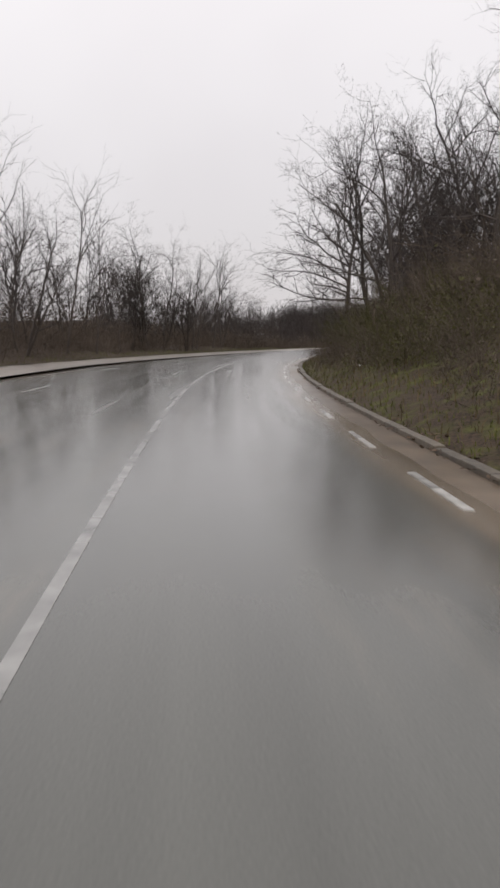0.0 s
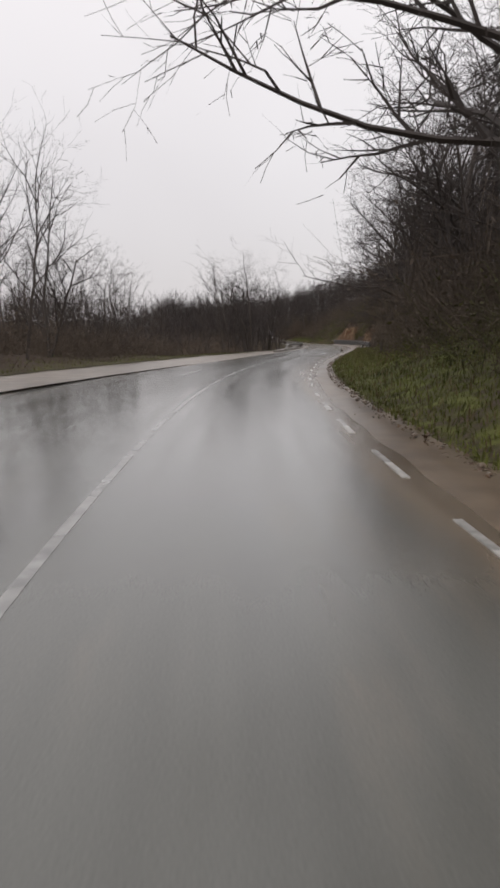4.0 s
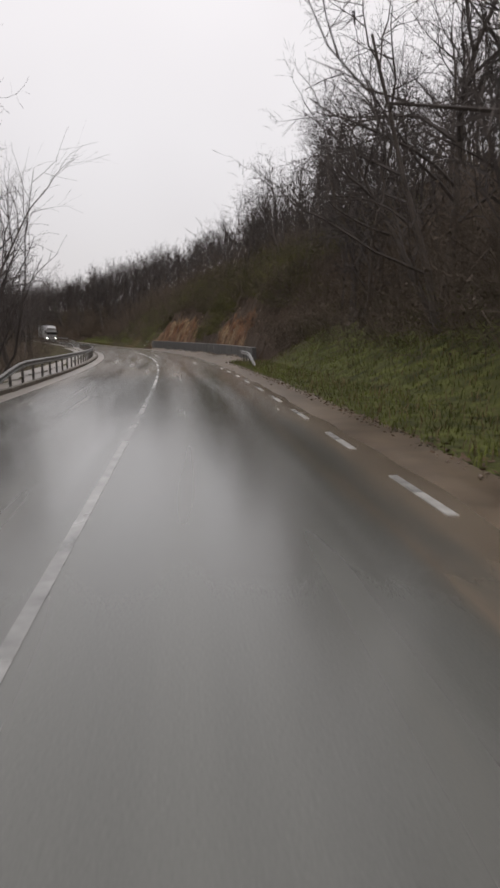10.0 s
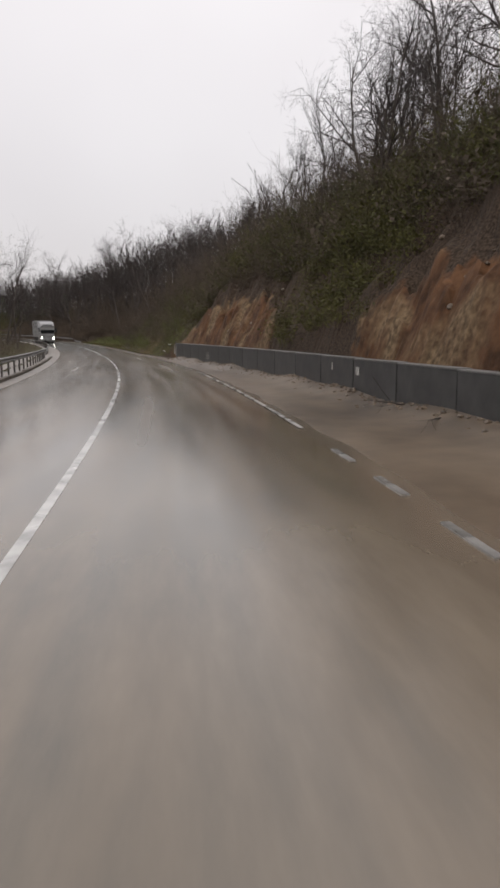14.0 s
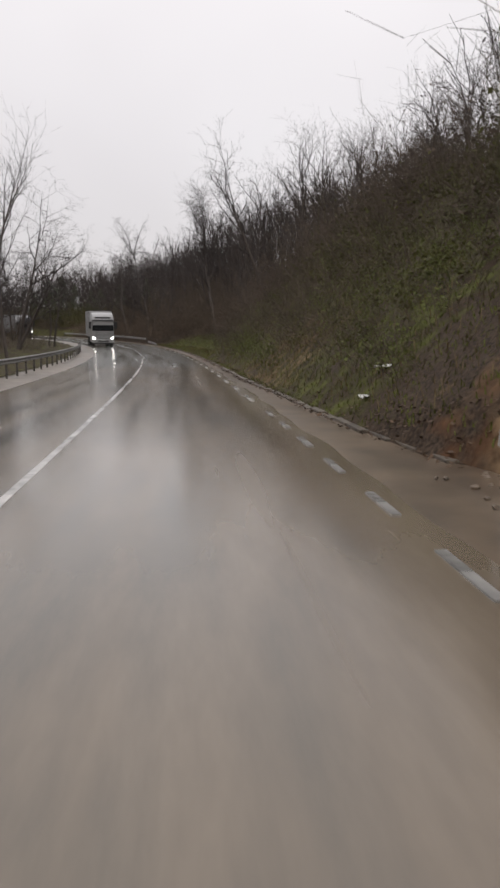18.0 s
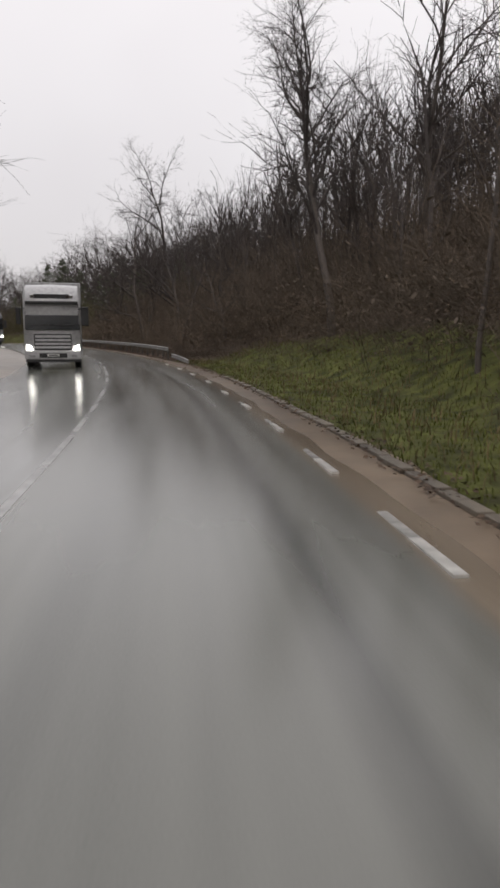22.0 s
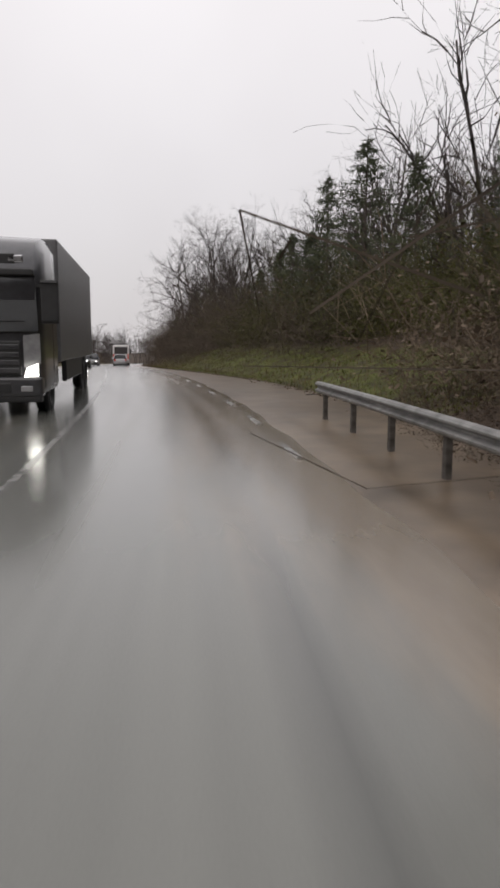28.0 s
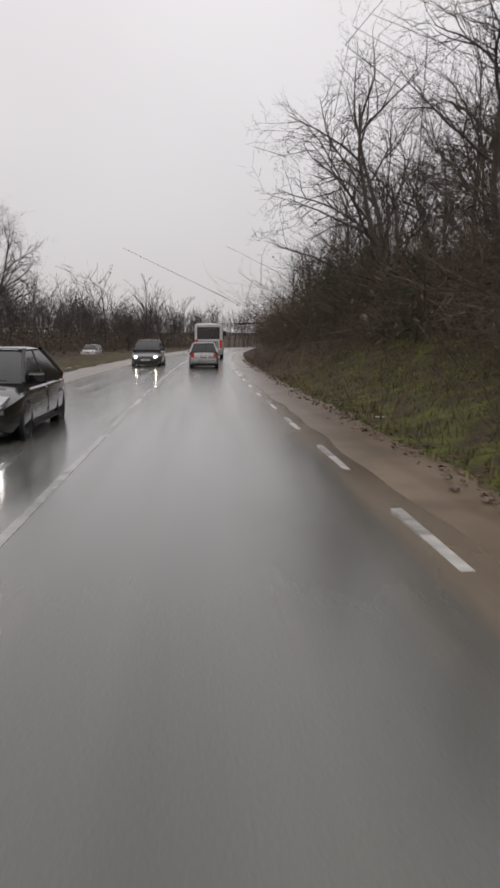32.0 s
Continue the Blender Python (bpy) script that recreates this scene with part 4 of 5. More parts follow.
leaf_litter(verge_band(297, 350, -.15, 3.5), 18000, 71)
leaf_litter(verge_band(-5, 168, -.3, .35), 4000, 72)
leaf_litter(verge_band(222, 297, -.35, .35), 3000, 73)
leaf_litter(verge_band(350, 440, -.3, .4), 3000, 74)


# ================= roadside structures =================
def box(bm, x0, x1, y0, y1, z0, z1, bevel=0.0):
    r = bmesh.ops.create_cube(bm, size=1)
    for v in r["verts"]:
        v.co = Vector((x0 + (v.co.x + .5) * (x1 - x0), y0 + (v.co.y + .5) * (y1 - y0), z0 + (v.co.z + .5) * (z1 - z0)))
    if bevel:
        es = list({e for v in r["verts"] for e in v.link_edges})
        bmesh.ops.bevel(bm, geom=es, offset=bevel, segments=2, affect="EDGES", profile=.6)
    return r


def box_mesh(name, dims, material, bevel=0.0):
    bm = bmesh.new()
    box(bm, *dims, bevel)
    me = bpy.data.meshes.new(name)
    bm.to_mesh(me)
    bm.free()
    me.materials.append(material)
    return me


# edge line: long dashes, short dashes past the wall, unbroken in the middle of it
edge_line = tagged(new("edge_line"), "broken white edge line, worn and partly silted over", "road marking", kind="structure")
rd = np.random.default_rng(9)
dash_long = box_mesh("dash", (-.05, .05, -.97, .97, -.02, .006), M_paint)
dash_short = box_mesh("dash", (-.045, .045, -.5, .5, -.02, .006), M_faint)


def dashes(me, start, stop, count, half):
    """Dashes whose far ends lie evenly from start on."""
    for k in range(count):
        s = start + (stop - start) * k / count - half
        o = new("dash", me)
        o.matrix_world = on_road(s, float(lane(s)) + rd.normal(0, .012), -.07)
        o.scale = (rd.uniform(.85, 1.1), rd.uniform(.9, 1.04), 1)
        o.parent = edge_line


ANCHOR = (-30.0, 8.05, 23.2, 30.4, 115.3, 161.2)
for a, e in zip(ANCHOR, ANCHOR[1:]):
    dashes(dash_long, a, e, round((e - a) / 3.85), .95)
dashes(dash_short, 162.05, 178.3, 8, .5)
dashes(dash_short, 202.65, 231.4, 14, .5)
for a, e in ((233.6, 264.3), (264.3, 282.4), (282.4, 303.0)):
    dashes(dash_long, a, e, round((e - a) / 3.95), .95)
dash_silted = box_mesh("dash", (-.045, .045, -.95, .95, -.02, .006), M_faint)
for a, e, me in ((344.0, 387.1, dash_silted), (387.1, 530.0, dash_long)):
    dashes(me, a, e, round((e - a) / 3.95), .95)
solid = strip("dash", np.arange(178.6, 200.6, .5), lambda s: lane(s) + np.array([-.05, .05]), lambda s, n: -.066 + 0 * s, M_paint)
solid.parent = edge_line


# kerbs
def kerb(s0, s1, n_of, high, label):
    k = tagged(new("kerb"), label, "kerb", kind="structure")
    me = box_mesh("kerb_stone", (-.09, .09, -.485, .485, -.25, high), M_kerb, .018)
    r = np.random.default_rng(int(s0) + 100)
    s = s0
    while s < s1:
        o = new("kerb_stone", me)
        o.matrix_world = on_road(s, n_of(s) + r.normal(0, .012), -.06 + r.normal(0, .008), r.normal(0, .5))
        o.parent = k
        s += 1.0


kerb(-12, 46, lambda s: 4.3, .07, "low weathered stone kerb along the muddy shoulder")
kerb(223, 288, lambda s: float(sho(s)) - .06, .035, "low silted concrete kerb along the bank")

kerb(128, 228, lambda s: -4.4, .1, "low pale concrete kerb below the guardrail")

# retaining wall
wall = tagged(new("retaining_wall"), "dark wet concrete retaining wall below the eroded bank", "wall", kind="structure")
pan = box_mesh("panel", (-.15, .15, -1.495, 1.495, -.4, 1.0), M_wall, .008)
cap = box_mesh("coping", (-.165, .165, -1.497, 1.497, 1.003, 1.04), M_cope, .012)
WALL0, WALL1 = 167.0, 222.0


def wall_n(s):
    return float(np.interp(s, [169, 180, 205, 222], [7.0, 6.9, 6.1, 5.5]))


def wall_h(s):
    return float(np.interp(s, [169, 190, 222], [1.02, 1.15, 1.3]))


s = WALL0 + 1.5
while s < WALL1:
    slope = math.degrees(math.atan((wall_n(s + 1) - wall_n(s - 1)) / 2))
    for me in (pan, cap):
        o = new(me.name, me)
        o.matrix_world = on_road(s, wall_n(s), -.07, slope) @ Matrix.Diagonal((1, 1, wall_h(s) / 1.08, 1))
        o.parent = wall
    s += 3.0
# painted white bars on the wall
bar = box_mesh("painted_bar", (-.012, .012, -.07, .07, 0, .75), M_line)
faint_bar = box_mesh("painted_bar", (-.010, .010, -.035, .035, 0, .42), M_paint)
for ss, zz, lean in ((221.5, .42, 12), (220.95, .3, 12), (220.8, .3, 12), (209.5, .35, 10), (209.1, .35, 10), (208.7, .35, 10)):
    o = new("painted_bar", bar if ss > 215 else faint_bar)
    o.matrix_world = on_road(ss, wall_n(ss) - .165, zz - .1) @ Matrix.Rotation(radians(lean), 4, "X")
    o.parent = wall


notice = box_mesh("painted_bar", (-.010, .010, -.12, .12, 0, .22), M_line)
for ss, zz in ((184.6, .55), (186.8, .6)):
    o = new("painted_bar", notice)
    o.matrix_world = on_road(ss, wall_n(ss) - .165, zz)
    o.scale = (1, 1 if ss < 185 else .35, 1)
    o.parent = wall


# guardrails
def rail_profile():
    """Cross-section of a W-beam: offset towards the road, height."""
    return [(-.0, .24), (.045, .225), (.07, .195), (.07, .172), (.008, .134), (.008, .106), (.07, .068), (.07, .045), (.045, .015), (0, 0)]


def guardrail(s0, s1, n_of, top, label, drop0=0.0, drop1=0.0, side=1, spacing=4.0):
    g = tagged(new("guardrail"), label, "guardrail", kind="structure")
    prof = rail_profile()
    s = s0
    while s < s1 - .05:
        e = min(s + spacing, s1)
        V, F = [], []
        st = np.linspace(s, e, 5)
        for q in st:
            dz = -drop0 * max(0, 1 - (q - s0) / 5) ** 1.5 - drop1 * max(0, 1 - (s1 - q) / 5) ** 1.5
            for o, h in prof:
                x, y, z = at(q, n_of(q) - side * o, top - .24 + h + dz)
                V.append((float(x), float(y), float(z)))
            for o, h in reversed(prof):
                x, y, z = at(q, n_of(q) - side * (o - .012), top - .24 + h + dz)
                V.append((float(x), float(y), float(z)))
        k = len(prof) * 2
        for i in range(len(st) - 1):
            for j in range(k):
                a, b2 = i * k + j, i * k + (j + 1) % k
                F.append((a, b2, b2 + k, a + k))
        F += [tuple(range(k)), tuple(range((len(st) - 1) * k, len(st) * k))]
        o = new("beam", mesh_of("beam", V, F, M_zinc))
        o.parent = g
        s = e
    post = box_mesh("post", (-.04, .04, -.06, .06, -.6, 1), M_post, .01)
    s = s0 + .6
    while s < s1:
        dz = -drop0 * max(0, 1 - (s - s0) / 5) ** 1.5 - drop1 * max(0, 1 - (s1 - s) / 5) ** 1.5
        hgt = top + dz - .03
        if hgt > .2:
            o = new("post", post)
            o.matrix_world = on_road(s, n_of(s) + side * .06, -.05) @ Matrix.Diagonal((1, 1, hgt, 1))
            o.parent = g
        s += spacing / 2
    return g


guardrail(156, 165.5, lambda s: 5.3 + .06 * (s - 156), .72, "short galvanised steel guardrail with its end bent to the ground", .62, 0)
guardrail(302.0, 347, lambda s: 4.3 + .4 * min(1, (s - 303) / 14) + .01 * max(0, s - 325), .69, "galvanised steel guardrail along the wooded edge")
guardrail(297, 301.4, lambda s: 4.5 - .03 * (s - 297), .36, "broken guardrail end piece leaning to the ground", .2, .0)
guardrail(140, 226, lambda s: -4.75, .74, "weathered steel guardrail along the outer edge of the bend", .5, 0, -1)
guardrail(236, 292, lambda s: -5.0, .74, "weathered steel guardrail on the inner edge of the bend", .4, .4, -1)


# stones and litter
M_white = mat("white_plastic", (.45, .45, .44), (.7, .7, .68), 6, .4, .05)


def stones(name, area, count, size, seed, label, material):
    r = np.random.default_rng(seed)
    bm = bmesh.new()
    bmesh.ops.create_icosphere(bm, subdivisions=1, radius=1)
    bm.verts.ensure_lookup_table()
    bv = np.array([v.co[:] for v in bm.verts])
    bf = np.array([[v.index for v in f.verts] for f in bm.faces])
    bm.free()
    Vs, Fs = [], []
    for i in range(count):
        s, n = area(r)
        k = size * min(2.2, r.lognormal(0, .55))
        x, y, z = at(s, n, max(float(height(s, n)) - .04, float(shoulder_z(s, n))))
        v = bv * (1 + r.normal(0, .16, (len(bv), 1))) * np.array([k, k * r.uniform(.6, 1), k * .6])
        a = r.uniform(0, 6.28)
        v = v @ np.array([[math.cos(a), -math.sin(a), 0], [math.sin(a), math.cos(a), 0], [0, 0, 1]])
        Vs.append(v + np.array([x, y, z]))
        Fs.append(bf + i * len(bv))
    return tagged(new(name, mesh_of(name, np.concatenate(Vs), np.concatenate(Fs), material)), label, "stones", kind="stuff")


M_stone = mat("wet_brown_stone", (.06, .045, .032), (.2, .15, .105), 9, .4, .3)
SL = "scattered wet stones and clods on the muddy shoulder"
stones("stones", lambda r: (lambda s: (s, float(sho(s)) - abs(r.normal(0, .45))))(r.uniform(166, 222)), 700, .035, 61, SL, M_stone)
stones("stones", lambda r: (lambda s: (s, float(sho(s)) - abs(r.normal(0, .25)) + .1))(r.uniform(40, 166)), 420, .028, 62, SL, M_stone)
stones("stones", lambda r: (lambda s: (s, float(sho(s)) - abs(r.normal(0, .3)) + .1))(r.uniform(285, 420)), 420, .03, 63, SL, M_stone)
stones("stones", lambda r: (lambda s: (s, float(RIGHT(s)[0]) + r.uniform(.6, 5.0)))(r.uniform(170, 222)), 130, .08, 64, "clods and rocks on the eroded red-brown bank", M_stone)


def scrap(s, n, size, seed, label):
    """Crumpled sheet of paper or plastic."""
    r = np.random.default_rng(seed)
    k = 6
    g = np.linspace(-1, 1, k)
    X, Y = np.meshgrid(g, g)
    Z = r.normal(0, .22, X.shape) + .25
    V = np.stack([X.ravel() * size, Y.ravel() * size * .6, Z.ravel() * size * .5], 1)
    ix = np.arange(k * k).reshape(k, k)
    F = np.stack([ix[:-1, :-1], ix[:-1, 1:], ix[1:, 1:], ix[1:, :-1]], -1).reshape(-1, 4)
    V = np.concatenate([V, V - np.array([0, 0, .006])])
    F = np.concatenate([F, F[:, ::-1] + k * k])
    ob = new("scrap_of_litter", mesh_of("scrap_of_litter", V, F, M_white))
    ob.matrix_world = on_road(s, n, max(float(height(s, n)) - .02, float(shoulder_z(s, n)) + .01), r.uniform(0, 180))
    return tagged(ob, label, "litter", "roadside litter")


scrap(227.0, 5.3, .2, 31, "torn white plastic sheet at the foot of the bank")
scrap(227.6, 5.9, .24, 32, "torn white plastic sheet at the foot of the bank")
scrap(162.0, 4.55, .12, 1, "crumpled white paper on the muddy shoulder")
for i, (s_, n_) in enumerate(((309.3, 5.2), (310.1, 5.5), (308.6, 5.4), (394.5, 5.3), (385, 5.6), (26.5, 6.2))):
    scrap(s_, n_, .09, i + 3, "torn white plastic litter lying in wet leaves")


def stick(s, n, length, turn, seed):
    r = np.random.default_rng(seed)
    segs = grow(r, length, .1, 1, .6, 2, (4,), thick=.02, bare=.3, twig=.004)
    v, f = tubes(segs, lambda l: 5 if l == 0 else 3)
    ob = new("fallen_branch", mesh_of("fallen_branch", v, f, M_bark, True))
    ob.matrix_world = on_road(s, n, max(float(height(s, n)), float(shoulder_z(s, n))) + .03, turn) @ Matrix.Rotation(radians(86), 4, "X")
    return tagged(ob, "broken wet branch washed onto the shoulder", "branch", "fallen branches")


for i, (s_, n_) in enumerate(((176, 6.4), (178.5, 6.2), (181, 6.3), (173, 6.5), (165.5, 6.2), (216, 4.9), (312, 5.1), (318, 5.2), (352, 6.2), (398, 5.2))):
    stick(s_, n_, 1.1 + .12 * (i % 5), 37 * i, i + 80)


# ================= vehicles =================
def plain(name, col, rough=.4, metal=0.0, emit=0.0, coat=0.0):
    m = bpy.data.materials.new(name)
    m.use_nodes = True
    t, N, L = nodes_of(m)
    b = N["Principled BSDF"]
    co = N.new("ShaderNodeTexCoord")
    n = N.new("ShaderNodeTexNoise")
    n.inputs["Scale"].default_value, n.inputs["Detail"].default_value = 7, 5
    L.new(co.outputs["Object"], n.inputs["Vector"])
    r = N.new("ShaderNodeValToRGB")
    r.color_ramp.elements[0].position, r.color_ramp.elements[0].color = .3, (*[c * .72 for c in col], 1)
    r.color_ramp.elements[1].position, r.color_ramp.elements[1].color = .7, (*col, 1)
    L.new(n.outputs["Fac"], r.inputs["Fac"])
    L.new(r.outputs["Color"], b.inputs["Base Color"])
    b.inputs["Roughness"].default_value, b.inputs["Metallic"].default_value = rough, metal
    b.inputs["Coat Weight"].default_value = coat
    b.inputs["Coat Roughness"].default_value = .08
    if emit:
        L.new(r.outputs["Color"], b.inputs["Emission Color"])
        b.inputs["Emission Strength"].default_value = emit
    return m


P_black = plain("black_car_paint", (.012, .012, .014), .25, 0, 0, 1)
P_grey = plain("dark_grey_car_paint", (.05, .05, .055), .3, .3, 0, 1)
P_silver = plain("silver_car_paint", (.42, .42, .43), .3, .5, 0, 1)
P_white = plain("dirty_white_paint", (.62, .61, .6), .35, 0, 0, .6)
P_glass = plain("tinted_glass", (.02, .022, .024), .05)
P_rubber = plain("black_rubber", (.018, .018, .018), .7)
P_trim = plain("black_plastic", (.022, .022, .023), .5)
P_alloy = plain("wheel_alloy", (.35, .35, .36), .35, .8)
P_chrome = plain("chrome", (.6, .6, .62), .15, 1)
P_lamp = plain("lit_headlamp", (1, .97, .9), .1, 0, 38)
P_big = plain("lit_lorry_headlamp", (1, .97, .9), .1, 0, 9)
P_warm = plain("lit_warm_headlamp", (1, .88, .66), .1, 0, 40)
P_red = plain("red_tail_lamp", (.45, .02, .015), .2)
P_redlit = plain("lit_red_tail_lamp", (.5, .04, .03), .2, 0, .12)
P_lens = plain("clear_lamp_lens", (.42, .42, .43), .12, .4)
P_plate = plain("number_plate", (.6, .6, .58), .4)
P_pane = plain("dim_rear_glass", (.075, .07, .07), .12)
# trailer grey below P_tarp, shade included in the base colour
P_box = plain("wet_grey_trailer_side", (.15, .15, .155), .3)
P_tarp = plain("grey_trailer_tarpaulin", (.34, .34, .34), .55)
# white lorry paint with the shade on it put into the colour
P_shade = plain("wet_pale_grey_paint", (.40, .40, .405), .3, 0, 0, .6)


def loft_mesh(name, stations, material, bevel=True):
    """Skin through cross-sections: stations of (y, [(x, z), ...]) for the right half, mirrored."""
    V, F = [], []
    k = None
    for y, pts in stations:
        ring = [(x, y, z) for x, z in pts] + [(-x, y, z) for x, z in reversed(pts) if abs(x) > 1e-6]
        k = len(ring)
        V += ring
    for i in range(len(stations) - 1):
        for j in range(k):
            a, b2 = i * k + j, i * k + (j + 1) % k
            F.append((a, b2, b2 + k, a + k))
    F += [tuple(range(k))[::-1], tuple(range((len(stations) - 1) * k, len(stations) * k))]
    me = mesh_of(name, V, F, material, True)
    bm = bmesh.new()
    bm.from_mesh(me)
    bmesh.ops.recalc_face_normals(bm, faces=bm.faces)
    bm.to_mesh(me)
    bm.free()
    me.set_sharp_from_angle(angle=radians(38))
    return me


def sec(w, z0, z1, tuck=.9, top=.8):
    """Right half of a body cross-section."""
    h = z1 - z0
    return [(0, z0), (w * tuck, z0), (w * .985, z0 + h * .18), (w, z0 + h * .5), (w * .97, z0 + h * .82), (w * top, z1 - h * .02), (w * .5, z1 + .01), (0, z1 + .015)]


def panel_mesh(name, quad, depth, material):
    """A thin closed plate from four corners, thickened along its normal."""
    q = [Vector(p) for p in quad]
    nrm = (q[1] - q[0]).cross(q[3] - q[0]).normalized() * depth
    V = [tuple(p + nrm) for p in q] + [tuple(p - nrm) for p in q]
    F = [(0, 1, 2, 3), (7, 6, 5, 4), (0, 4, 5, 1), (1, 5, 6, 2), (2, 6, 7, 3), (3, 7, 4, 0)]
    bm = bmesh.new()
    vs = [bm.verts.new(v) for v in V]
    for f in F:
        bm.faces.new([vs[i] for i in f])
    bmesh.ops.recalc_face_normals(bm, faces=bm.faces)
    me = bpy.data.meshes.new(name)
    bm.to_mesh(me)
    bm.free()
    me.materials.append(material)
    return me


def ring_mesh(name, r_out, r_in, width, material, seg=24):
    V, F = [], []
    prof = [(-width / 2, r_in), (-width / 2, r_out * .94), (-width * .36, r_out), (width * .36, r_out), (width / 2, r_out * .94), (width / 2, r_in)]
    for i in range(seg):
        a = 2 * math.pi * i / seg
        V += [(x, r * math.cos(a), r * math.sin(a)) for x, r in prof]
    k = len(prof)
    for i in range(seg):
        for j in range(k):
            a, b2 = i * k + j, i * k + (j + 1) % k
            c, d = ((i + 1) % seg) * k + (j + 1) % k, ((i + 1) % seg) * k + j
            F.append((a, b2, c, d))
    return mesh_of(name, V, F, material, True)


def rim_mesh(name, r, width, material, spokes=6):
    bm = bmesh.new()
    bmesh.ops.create_cone(bm, cap_ends=True, segments=16, radius1=r * .25, radius2=r * .2, depth=width, matrix=Matrix.Rotation(radians(90), 4, "Y"))
    for i in range(spokes):
        m = Matrix.Rotation(2 * math.pi * i / spokes, 4, "X")
        v = box(bm, -width * .3, width * .3, -r * .11, r * .11, r * .1, r * 1.0)["verts"]
        bmesh.ops.transform(bm, matrix=m, verts=v)
    bmesh.ops.create_cone(bm, cap_ends=True, segments=24, radius1=r * .98, radius2=r * .98, depth=width * .2, matrix=Matrix.Rotation(radians(90), 4, "Y"))
    me = bpy.data.meshes.new(name)
    bm.to_mesh(me)
    bm.free()
    me.materials.append(material)
    return me


def add_wheels(ob, track, axles, r, width=.21):
    ty, rm = ring_mesh("tyre", r, r * .62, width, P_rubber), rim_mesh("rim", r * .64, width * .75, P_alloy)
    for y in axles:
        for sx in (-1, 1):
            w = new("wheel")
            w.parent = ob
            w.location = (sx * track, y, r)
            part("tyre", ty, None, w)
            part("rim", rm, None, w)
            a = part("wheel_arch", ring_mesh("wheel_arch", r * 1.16, r * 1.0, .10, P_trim), None, ob)
            a.location = (sx * (track + width * .32), y, r)


